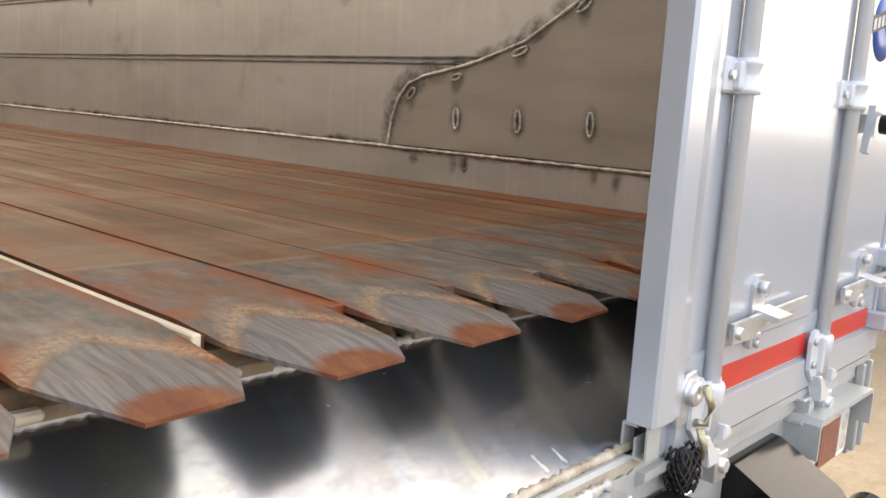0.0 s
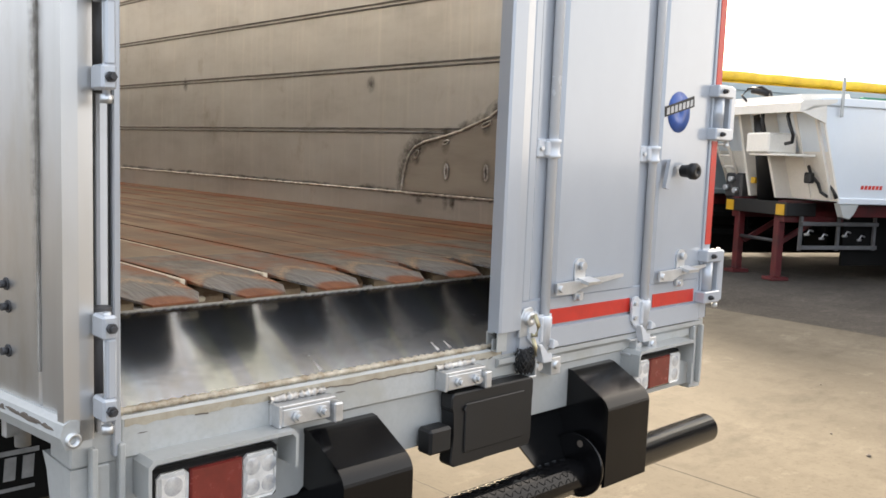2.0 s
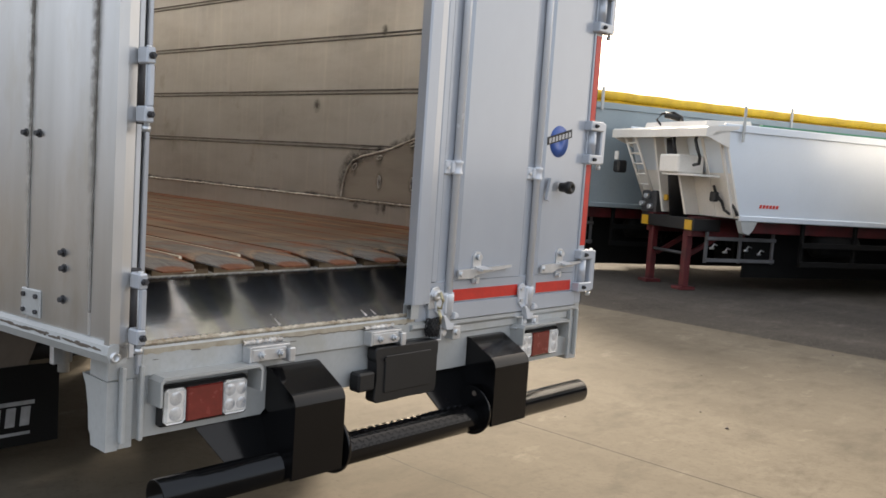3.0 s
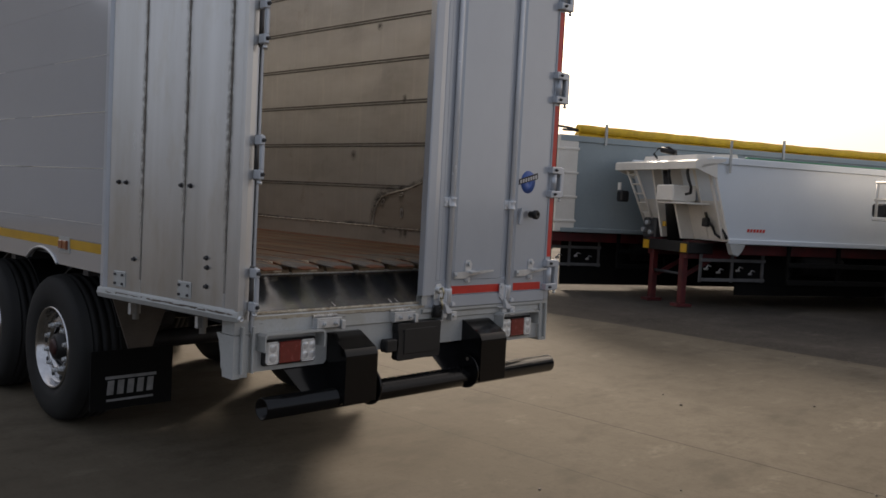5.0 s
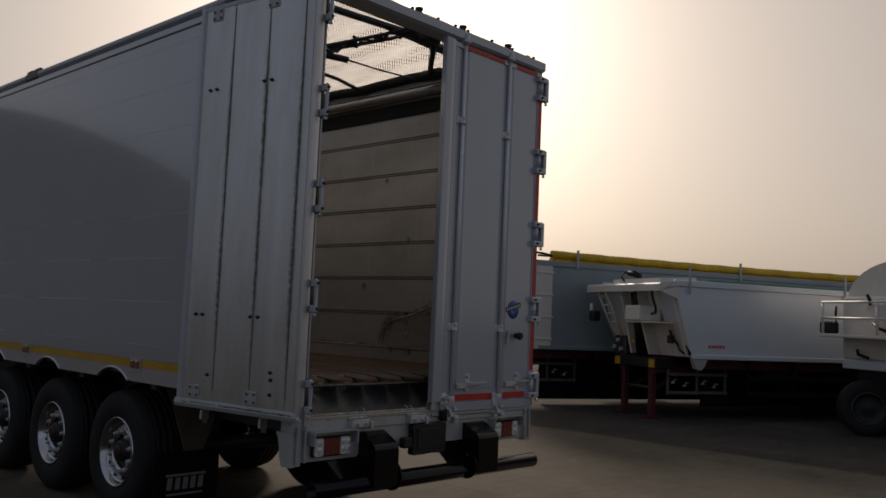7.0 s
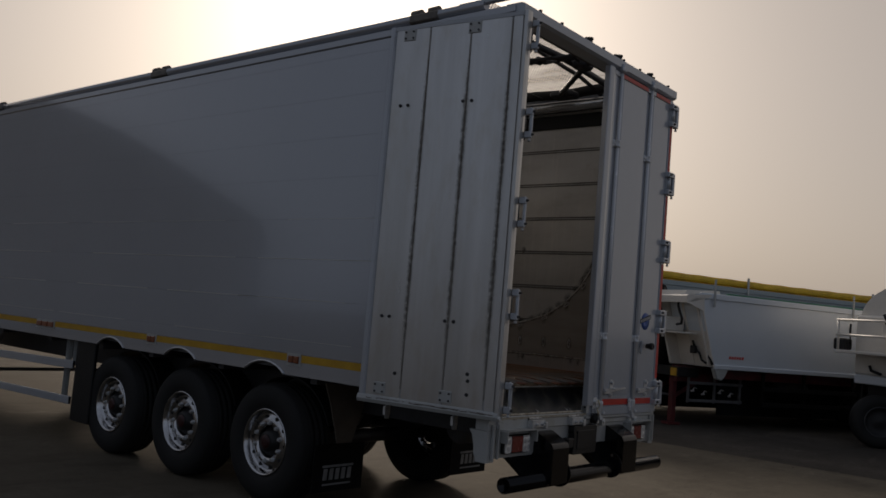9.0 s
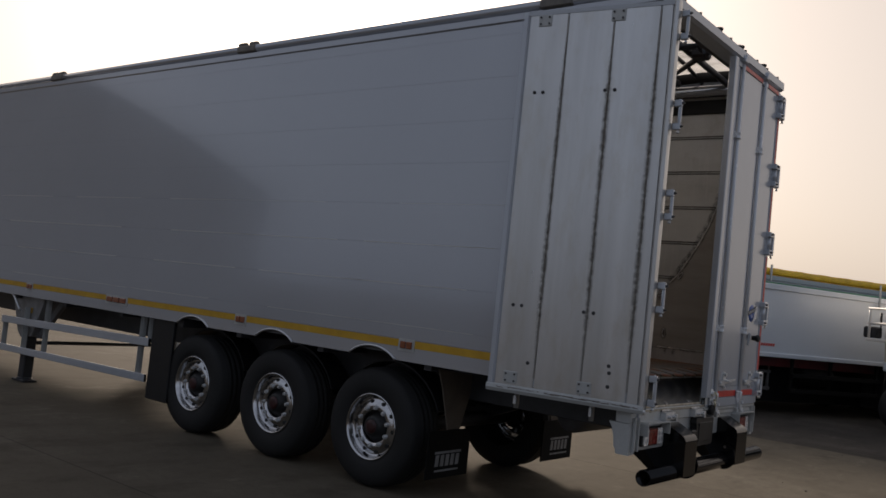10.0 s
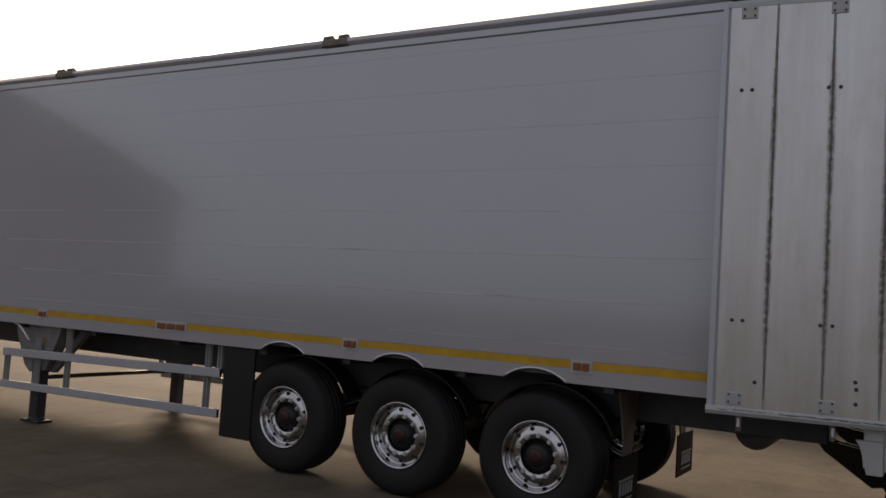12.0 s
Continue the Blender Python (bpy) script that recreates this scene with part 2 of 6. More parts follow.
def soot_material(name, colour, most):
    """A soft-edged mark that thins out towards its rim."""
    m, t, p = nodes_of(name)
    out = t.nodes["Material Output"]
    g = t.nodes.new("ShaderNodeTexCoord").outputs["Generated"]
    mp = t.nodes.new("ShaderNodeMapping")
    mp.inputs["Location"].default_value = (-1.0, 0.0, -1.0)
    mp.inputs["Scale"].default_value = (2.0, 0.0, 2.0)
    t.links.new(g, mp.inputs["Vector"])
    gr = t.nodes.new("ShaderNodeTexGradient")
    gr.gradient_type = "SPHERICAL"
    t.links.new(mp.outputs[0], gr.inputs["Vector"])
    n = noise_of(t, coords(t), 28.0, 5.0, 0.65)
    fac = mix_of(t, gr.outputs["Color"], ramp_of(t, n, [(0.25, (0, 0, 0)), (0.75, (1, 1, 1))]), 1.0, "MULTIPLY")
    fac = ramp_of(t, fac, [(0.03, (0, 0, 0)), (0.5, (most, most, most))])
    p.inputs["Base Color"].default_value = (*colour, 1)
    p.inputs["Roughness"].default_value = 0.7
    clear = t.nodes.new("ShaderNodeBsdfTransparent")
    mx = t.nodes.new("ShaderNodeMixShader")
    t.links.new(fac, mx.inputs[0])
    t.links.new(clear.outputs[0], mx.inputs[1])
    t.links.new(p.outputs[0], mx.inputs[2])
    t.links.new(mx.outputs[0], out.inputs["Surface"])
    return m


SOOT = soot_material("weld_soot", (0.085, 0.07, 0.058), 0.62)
SMEAR = soot_material("door_seam_smear", (0.21, 0.19, 0.16), 0.42)
INNER = inner_wall()
INNER_DULL = raw_aluminium("dull_plate_aluminium", (0.37, 0.335, 0.29), (0.27, 0.24, 0.205), 3.0, (0.5, 1, 2.6), 0.3, 0.55)
def door_metal():
    """Raw door boards: vertical reflections put into the colour, warm grey stains, pale spills and scuffs."""
    m, t, p = nodes_of("open_door_aluminium")
    sheen_run = noise_of(t, coords(t, (4.0, 4.0, 0.16)), 1.6, 4.0, 0.55)
    wide = noise_of(t, coords(t, (2.2, 2.2, 0.5)), 1.3, 4.0)
    stain = noise_of(t, coords(t, (2.5, 2.5, 0.9)), 2.6, 6.0, 0.68)
    fine = noise_of(t, coords(t, (18.0, 18.0, 1.2)), 2.0, 4.0, 0.65)
    # lighter and darker upright streaks paint soft reflections into the base colour
    c = ramp_of(t, sheen_run, [(0.3, (0.53, 0.53, 0.52)), (0.5, (0.59, 0.59, 0.585)), (0.68, (0.65, 0.65, 0.645))])
    c = mix_of(t, c, (0.48, 0.445, 0.38), ramp_of(t, stain, [(0.5, (0, 0, 0)), (0.72, (0.5, 0.5, 0.5))]))
    c = mix_of(t, c, (0.7, 0.7, 0.7), ramp_of(t, wide, [(0.52, (0, 0, 0)), (0.7, (0.5, 0.5, 0.5))]))
    c = mix_of(t, c, (0.45, 0.43, 0.4), ramp_of(t, fine, [(0.62, (0, 0, 0)), (0.78, (0.2, 0.2, 0.2))]))
    t.links.new(c, p.inputs["Base Color"])
    r = ramp_of(t, wide, [(0.3, (0.27, 0.27, 0.27)), (0.7, (0.4, 0.4, 0.4))])
    t.links.new(r, p.inputs["Roughness"])
    p.inputs["Metallic"].default_value = 0.92
    bump_of(t, p, sheen_run, 0.06, 0.002)
    return m


DOORIN = door_metal()
DOORSEAM = surface("smeared_sealant", (0.44, 0.425, 0.4), (0.25, 0.235, 0.21), rough=0.6, metal=0.25, scale=9, stretch=(1, 1, 0.4), fine=60, bump=0.3)
SEALANT = surface("beige_sealant_smear", (0.48, 0.44, 0.36), (0.33, 0.28, 0.2), rough=0.7, scale=14, fine=90, bump=0.4)
SEAMDARK = surface("dark_weld_seam", (0.3, 0.285, 0.26), (0.15, 0.138, 0.122), rough=0.6, metal=0.3, scale=14, stretch=(1, 1, 0.5), fine=80, bump=0.4)


def chute_steel():
    """Polished plate with cloudy dull areas and slanting tinted wipe streaks."""
    m, t, p = nodes_of("polished_chute_plate")
    cloud = noise_of(t, coords(t, (2.0, 2.6, 2.0)), 1.9, 5.0, 0.6)
    fine = noise_of(t, coords(t, (1, 1, 1)), 34.0, 6.0, 0.7)
    g = t.nodes.new("ShaderNodeNewGeometry").outputs["Position"]
    mp = t.nodes.new("ShaderNodeMapping")
    mp.inputs["Rotation"].default_value = (0.0, 0.0, radians(28))
    mp.inputs["Scale"].default_value = (1.2, 13.0, 1.0)
    t.links.new(g, mp.inputs["Vector"])
    wipe = noise_of(t, mp.outputs[0], 1.0, 2.0, 0.5)
    tint = noise_of(t, coords(t, (1, 3, 1)), 1.7, 1.0)
    c = ramp_of(t, cloud, [(0.3, (0.31, 0.325, 0.355)), (0.7, (0.46, 0.47, 0.49))])
    tone = ramp_of(t, tint, [(0.42, (0.46, 0.51, 0.56)), (0.58, (0.5, 0.51, 0.42))])
    c = mix_of(t, c, tone, ramp_of(t, wipe, [(0.5, (0, 0, 0)), (0.58, (0.75, 0.75, 0.75))]))
    dirt = noise_of(t, coords(t, (1, 1.4, 1)), 7.0, 7.0, 0.72)
    c = mix_of(t, c, (0.36, 0.345, 0.315), ramp_of(t, dirt, [(0.48, (0, 0, 0)), (0.64, (0.6, 0.6, 0.6))]))
    smear = noise_of(t, coords(t, (5, 2.2, 5)), 5.5, 8.0, 0.75)
    c = mix_of(t, c, (0.24, 0.25, 0.265), ramp_of(t, smear, [(0.5, (0, 0, 0)), (0.62, (0.42, 0.42, 0.42)), (0.74, (0.05, 0.05, 0.05))]))
    c = mix_of(t, c, (0.2, 0.18, 0.16), ramp_of(t, fine, [(0.66, (0, 0, 0)), (0.76, (0.4, 0.4, 0.4))]))
    t.links.new(c, p.inputs["Base Color"])
    r = ramp_of(t, smear, [(0.3, (0.19, 0.19, 0.19)), (0.7, (0.28, 0.28, 0.28))])
    t.links.new(r, p.inputs["Roughness"])
    p.inputs["Metallic"].default_value = 0.96
    bump_of(t, p, cloud, 0.12, 0.004)
    return m


CHUTE = chute_steel()


def plank_steel():
    """Rusty floor planks: rust behind, scuffed grey-brown ends, an arc of pale spatter, ground tips with orange rust."""
    m, t, p = nodes_of("rusty_plank_steel")
    vec = coords(t)
    loc = coords(t, world_space=False)
    sep = t.nodes.new("ShaderNodeSeparateXYZ")
    t.links.new(loc, sep.inputs[0])
    oi = t.nodes.new("ShaderNodeObjectInfo").outputs["Random"]

    def calc(op, a, b, c=None):
        n = t.nodes.new("ShaderNodeMath")
        n.operation = op
        for k, v in enumerate((a, b, c)):
            if v is None:
                continue
            if hasattr(v, "is_output"):
                t.links.new(v, n.inputs[k])
            else:
                n.inputs[k].default_value = v
        return n.outputs[0]

    def between(v, lo, hi):
        r = t.nodes.new("ShaderNodeMapRange")
        r.inputs["From Min"].default_value, r.inputs["From Max"].default_value = lo, hi
        t.links.new(v, r.inputs["Value"])
        return r.outputs[0]

    long_grain = noise_of(t, coords(t, (0.3, 4.0, 1)), 2.4, 6.0, 0.65)
    blot = noise_of(t, vec, 4.0, 7.0, 0.68)
    mid = noise_of(t, coords(t, (1.0, 2.2, 1)), 11.0, 6.0, 0.7)
    fine = noise_of(t, vec, 120.0, 4.0, 0.7)
    scratch = noise_of(t, coords(t, (9, 60, 1)), 1.5, 3.0, 0.6)
    brush = noise_of(t, coords(t, (7, 130, 1)), 1.0, 3.0, 0.6)
    rust = ramp_of(t, long_grain, [(0.32, (0.06, 0.034, 0.02)), (0.46, (0.12, 0.066, 0.038)), (0.56, (0.17, 0.105, 0.063)), (0.66, (0.3, 0.225, 0.155))])
    rust = mix_of(t, rust, (0.2, 0.07, 0.022), ramp_of(t, blot, [(0.52, (0, 0, 0)), (0.62, (0.7, 0.7, 0.7))]))
    rust = mix_of(t, rust, (0.2, 0.145, 0.105), ramp_of(t, mid, [(0.55, (0, 0, 0)), (0.72, (0.5, 0.5, 0.5))]))
    rust = mix_of(t, rust, (0.19, 0.15, 0.11), ramp_of(t, oi, [(0.1, (0.05, 0.05, 0.05)), (1.0, (0.55, 0.55, 0.55))]))
    wide = noise_of(t, coords(t, (1.5, 0.5, 1)), 1.6, 6.0, 0.62)
    # broad pale tan patches put a highlight sheen into the rust colour
    rust = mix_of(t, rust, (0.25, 0.19, 0.135), ramp_of(t, wide, [(0.5, (0, 0, 0)), (0.66, (0.65, 0.65, 0.65))]))
    rust = mix_of(t, rust, (0.085, 0.05, 0.032), ramp_of(t, wide, [(0.34, (0.6, 0.6, 0.6)), (0.48, (0, 0, 0))]))
    worn = ramp_of(t, mid, [(0.32, (0.055, 0.05, 0.044)), (0.5, (0.12, 0.11, 0.097)), (0.7, (0.21, 0.192, 0.168))])
    worn = mix_of(t, worn, (0.17, 0.072, 0.034), ramp_of(t, blot, [(0.49, (0, 0, 0)), (0.64, (0.8, 0.8, 0.8))]))
    worn = mix_of(t, worn, (0.19, 0.165, 0.14), ramp_of(t, scratch, [(0.56, (0, 0, 0)), (0.7, (0.45, 0.45, 0.45))]))
    wob = calc("MULTIPLY_ADD", oi, 0.16, sep.outputs["X"])
    col = mix_of(t, rust, worn, calc("GREATER_THAN", wob, -0.58))
    joint = ramp_of(t, between(calc("ADD", wob, calc("MULTIPLY", mid, 0.02)), -0.6, -0.55), [(0.25, (0, 0, 0)), (0.4, (0.8, 0.8, 0.8)), (0.55, (0.15, 0.15, 0.15)), (0.65, (0.7, 0.7, 0.7)), (0.8, (0, 0, 0))])
    col = mix_of(t, col, (0.27, 0.21, 0.15), mix_of(t, joint, ramp_of(t, blot, [(0.35, (0.25, 0.25, 0.25)), (0.6, (1, 1, 1))]), 1.0, "MULTIPLY"))
    rim = between(calc("ABSOLUTE", calc("ADD", sep.outputs["Y"], -0.1085), 0.0), 0.065, 0.108)
    creep = calc("MULTIPLY", calc("MULTIPLY", rim, 0.95), between(calc("ADD", mid, calc("MULTIPLY", blot, 0.5)), 0.66, 0.92))
    col = mix_of(t, col, (0.21, 0.058, 0.02), creep)
    # arc across the plank: distance in front of it, made ragged
    arc = calc("SINE", calc("MULTIPLY", calc("POWER", calc("MAXIMUM", calc("MULTIPLY", sep.outputs["Y"], 4.6), 0.0), 0.75), 3.1416), 0.0)
    peak = calc("SUBTRACT", 1.0, calc("ABSOLUTE", calc("MULTIPLY_ADD", sep.outputs["Y"], 9.2, -1.0), 0.0))
    arc = calc("ADD", calc("MULTIPLY", arc, 0.45), calc("MULTIPLY", peak, 0.55))
    d = calc("ADD", calc("MULTIPLY_ADD", arc, 0.13, sep.outputs["X"]), 0.165)
    d = calc("ADD", d, calc("MULTIPLY_ADD", blot, 0.1, -0.05))
    band = ramp_of(t, between(d, -0.12, 0.06), [(0.3, (0, 0, 0)), (0.55, (0.8, 0.8, 0.8)), (0.7, (0, 0, 0))])
    spat = ramp_of(t, fine, [(0.42, (0.15, 0.15, 0.15)), (0.56, (1, 1, 1))])
    col = mix_of(t, col, (0.37, 0.26, 0.175), mix_of(t, band, spat, 1.0, "MULTIPLY"))
    ground = ramp_of(t, brush, [(0.3, (0.075, 0.07, 0.066)), (0.7, (0.2, 0.19, 0.18))])
    ground = mix_of(t, ground, (0.14, 0.08, 0.05), ramp_of(t, mid, [(0.52, (0, 0, 0)), (0.7, (0.6, 0.6, 0.6))]))
    col = mix_of(t, col, ground, ramp_of(t, between(d, -0.005, 0.03), [(0.2, (0, 0, 0)), (0.6, (0.92, 0.92, 0.92))]))
    orange = ramp_of(t, mid, [(0.3, (0.085, 0.032, 0.02)), (0.5, (0.15, 0.058, 0.032)), (0.7, (0.21, 0.1, 0.058))])
    ex = calc("MULTIPLY", calc("ADD", sep.outputs["X"], 0.092), 21.0)
    ey = calc("MULTIPLY", calc("ADD", sep.outputs["Y"], -0.12), 14.0)
    rad = calc("ADD", calc("MULTIPLY", ex, ex), calc("MULTIPLY", ey, ey))
    rad = calc("ADD", rad, calc("MULTIPLY_ADD", mid, 1.3, -0.65))
    patch = ramp_of(t, between(rad, 0.6, 1.2), [(0.0, (0.92, 0.92, 0.92)), (1.0, (0, 0, 0))])
    col = mix_of(t, col, orange, patch)
    lift = t.nodes.new("ShaderNodeHueSaturation")
    lift.inputs["Value"].default_value = 1.1
    lift.inputs["Saturation"].default_value = 1.2
    t.links.new(col, lift.inputs["Color"])
    t.links.new(lift.outputs[0], p.inputs["Base Color"])
    p.inputs["Roughness"].default_value = 0.58
    p.inputs["Metallic"].default_value = 0.25
    bump_of(t, p, mix_of(t, fine, mid, 0.5), 0.35, 0.003)
    return m


PLANK = plank_steel()


def ground_material(name, colour, dark, light, speck, relief=0.5):
    m, t, p = nodes_of(name)
    v = coords(t)
    a = noise_of(t, coords(t, (0.4, 1.0, 1)), 0.55, 6.0, 0.6)
    b = noise_of(t, v, 5.0, 6.0, 0.7)
    c = noise_of(t, v, 26.0, 7.0, 0.8)
    col = ramp_of(t, a, [(0.3, dark), (0.55, colour), (0.75, light)])
    col = mix_of(t, col, tuple(0.72 * x for x in colour), ramp_of(t, b, [(0.45, (0, 0, 0)), (0.75, (0.7, 0.7, 0.7))]))
    e = noise_of(t, coords(t, (1.0, 0.45, 1)), 1.9, 8.0, 0.72)
    col = mix_of(t, col, tuple(0.55 * x for x in colour), ramp_of(t, e, [(0.5, (0, 0, 0)), (0.66, (0.75, 0.75, 0.75))]))
    col = mix_of(t, col, tuple(1.35 * x for x in light), ramp_of(t, e, [(0.3, (0.6, 0.6, 0.6)), (0.42, (0, 0, 0))]))
    col = mix_of(t, col, speck, ramp_of(t, c, [(0.53, (0, 0, 0)), (0.68, (0.75, 0.75, 0.75))]))
    g = noise_of(t, coords(t, (1.0, 0.7, 1)), 0.23, 9.0, 0.7)
    col = mix_of(t, col, tuple(0.8 * x for x in colour), ramp_of(t, g, [(0.5, (0, 0, 0)), (0.6, (0.5, 0.5, 0.5))]))
    spot = noise_of(t, v, 9.0, 3.0, 0.6)
    col = mix_of(t, col, tuple(0.4 * x for x in colour), ramp_of(t, spot, [(0.7, (0, 0, 0)), (0.76, (0.55, 0.55, 0.55))]))
    t.links.new(col, p.inputs["Base Color"])
    p.inputs["Roughness"].default_value = 0.9
    p.inputs["Specular IOR Level"].default_value = 0.1
    bump_of(t, p, c, min(1.0, 0.7 * relief), 0.008 * relief)
    return m


CONCRETE = ground_material("worn_concrete", (0.122, 0.105, 0.08), (0.09, 0.077, 0.058), (0.164, 0.142, 0.11), (0.072, 0.061, 0.046))
ASPHALT = ground_material("dusty_asphalt", (0.07, 0.062, 0.053), (0.043, 0.038, 0.033), (0.105, 0.093, 0.079), (0.16, 0.14, 0.117), 1.6)


def net_material():
    """Woven tarpaulin net that lets daylight through."""
    m, t, p = nodes_of("woven_net")
    out = t.nodes["Material Output"]
    # shading of the wrinkles, painted as dark and light bands in the colour
    fold_shade = noise_of(t, coords(t, (0.9, 4.2, 1)), 1.5, 4.0, 0.55)
    col = ramp_of(t, fold_shade, [(0.38, (0.16, 0.155, 0.145)), (0.5, (0.42, 0.41, 0.385)), (0.7, (0.62, 0.605, 0.57))])
    tr = t.nodes.new("ShaderNodeBsdfTranslucent")
    t.links.new(col, tr.inputs[0])
    clear = t.nodes.new("ShaderNodeBsdfTransparent")
    mx = t.nodes.new("ShaderNodeMixShader")
    br = add(t, "ShaderNodeTexBrick", Scale=1.0)
    br.offset = 0.0
    for k, val in (("Mortar Size", 0.0046), ("Brick Width", 0.07), ("Row Height", 0.0233), ("Mortar Smooth", 0.3), ("Bias", 0.0)):
        br.inputs[k].default_value = val
    br.inputs["Color1"].default_value = br.inputs["Color2"].default_value = (0.6, 0.6, 0.6, 1)
    br.inputs["Mortar"].default_value = (1, 1, 1, 1)
    turn = t.nodes.new("ShaderNodeMapping")
    turn.inputs["Rotation"].default_value = (0.0, 0.0, radians(45))
    t.links.new(coords(t), turn.inputs["Vector"])
    t.links.new(turn.outputs[0], br.inputs["Vector"])
    t.links.new(br.outputs["Color"], mx.inputs[0])
    t.links.new(clear.outputs[0], mx.inputs[1])
    t.links.new(tr.outputs[0], mx.inputs[2])
    t.links.new(mx.outputs[0], out.inputs["Surface"])
    return m


NET = net_material()


# ---- shape helpers ----
def box(bm, x0, x1, y0, y1, z0, z1, bevel=0.0, seg=1):
    ve = [bm.verts.new((x, y, z)) for x in (x0, x1) for y in (y0, y1) for z in (z0, z1)]
    fs = [bm.faces.new([ve[i] for i in f]) for f in ((0, 1, 3, 2), (4, 6, 7, 5), (0, 4, 5, 1), (2, 3, 7, 6), (0, 2, 6, 4), (1, 5, 7, 3))]
    if bevel:
        es = list({e for f in fs for e in f.edges})
        bmesh.ops.bevel(bm, geom=es, offset=bevel, segments=seg, affect="EDGES", profile=0.5)
    return bm


def cyl(bm, p0, p1, r0, r1=None, seg=16, caps=True, inner=0.0):
    """A round bar from p0 to p1; inner > 0 makes it a pipe."""
    p0, p1 = Vector(p0), Vector(p1)
    r1 = r0 if r1 is None else r1
    q = (p1 - p0).to_track_quat("Z", "Y").to_matrix()
    ring = [q @ Vector((math.cos(2 * math.pi * k / seg), math.sin(2 * math.pi * k / seg), 0)) for k in range(seg)]
    loops = [[bm.verts.new(p0 + r0 * d) for d in ring], [bm.verts.new(p1 + r1 * d) for d in ring]]
    if inner:
        loops += [[bm.verts.new(p1 + inner * d) for d in ring], [bm.verts.new(p0 + inner * d) for d in ring]]
        loops.append(loops[0])
    for a, b in zip(loops, loops[1:]):
        for k in range(seg):
            f = bm.faces.new((a[k], a[(k + 1) % seg], b[(k + 1) % seg], b[k]))
            f.smooth = True
    if caps and not inner:
        bm.faces.new(loops[0][::-1])
        bm.faces.new(loops[1])
    return bm


def prism(bm, outline, axis, a, b, bevel=0.0):
    """An outline in the two other axes (in x, y, z order), pushed from a to b along the axis."""
    def at(u, v, w):
        return {"x": (w, u, v), "y": (u, w, v), "z": (u, v, w)}[axis]
    lo, hi = [bm.verts.new(at(u, v, a)) for u, v in outline], [bm.verts.new(at(u, v, b)) for u, v in outline]
    n = len(outline)
    fs = [bm.faces.new(lo), bm.faces.new(hi[::-1])]
    fs += [bm.faces.new((lo[k], hi[k], hi[(k + 1) % n], lo[(k + 1) % n])) for k in range(n)]
    if bevel:
        bmesh.ops.bevel(bm, geom=list({e for f in fs for e in f.edges}), offset=bevel, segments=1, affect="EDGES")
    bmesh.ops.recalc_face_normals(bm, faces=bm.faces[:])
    return bm


def lathe(bm, profile, centre, axis="y", seg=32):
    """A ring of (along, radius) pairs turned round an axis through centre."""
    c = Vector(centre)
    rows = []
    for along, r in profile:
        row = []
        for k in range(seg):
            u, v = r * math.cos(2 * math.pi * k / seg), r * math.sin(2 * math.pi * k / seg)
            row.append(bm.verts.new(c + Vector({"y": (u, along, v), "x": (along, u, v), "z": (u, v, along)}[axis])))
        rows.append(row)
    for a, b in zip(rows, rows[1:]):
        for k in range(seg):
            f = bm.faces.new((a[k], a[(k + 1) % seg], b[(k + 1) % seg], b[k]))
            f.smooth = True
    bmesh.ops.recalc_face_normals(bm, faces=bm.faces[:])
    return bm


def pipe(bm, pts, r, seg=8):
    """A bent bar through points."""
    pts = [Vector(p) for p in pts]
    rows = []
    for k, p in enumerate(pts):
        d = (pts[min(k + 1, len(pts) - 1)] - pts[max(k - 1, 0)]).normalized()
        q = d.to_track_quat("Z", "Y").to_matrix()
        rows.append([bm.verts.new(p + q @ Vector((r * math.cos(2 * math.pi * j / seg), r * math.sin(2 * math.pi * j / seg), 0))) for j in range(seg)])
    for a, b in zip(rows, rows[1:]):
        for k in range(seg):
            f = bm.faces.new((a[k], a[(k + 1) % seg], b[(k + 1) % seg], b[k]))
            f.smooth = True
    bm.faces.new(rows[0][::-1])
    bm.faces.new(rows[-1])
    return bm


def bead(bm, a, b, r, step=0.012, jitter=0.25):
    """A wavy weld bead from a to b."""
    a, b = Vector(a), Vector(b)
    n = max(3, int((b - a).length / step))
    pts = [a.lerp(b, k / n) for k in range(n + 1)]
    q = (b - a).to_track_quat("Z", "Y").to_matrix()
    rows = []
    for k, p in enumerate(pts):
        rr = r * (1 + jitter * math.sin(2.1 * k) * 0.6 + jitter * (random.random() - 0.5))
        rows.append([bm.verts.new(p + q @ Vector((rr * math.cos(2 * math.pi * j / 6), rr * math.sin(2 * math.pi * j / 6), 0))) for j in range(6)])
    for s, e in zip(rows, rows[1:]):
        for k in range(6):
            f = bm.faces.new((s[k], s[(k + 1) % 6], e[(k + 1) % 6], e[k]))
            f.smooth = True
    return bm


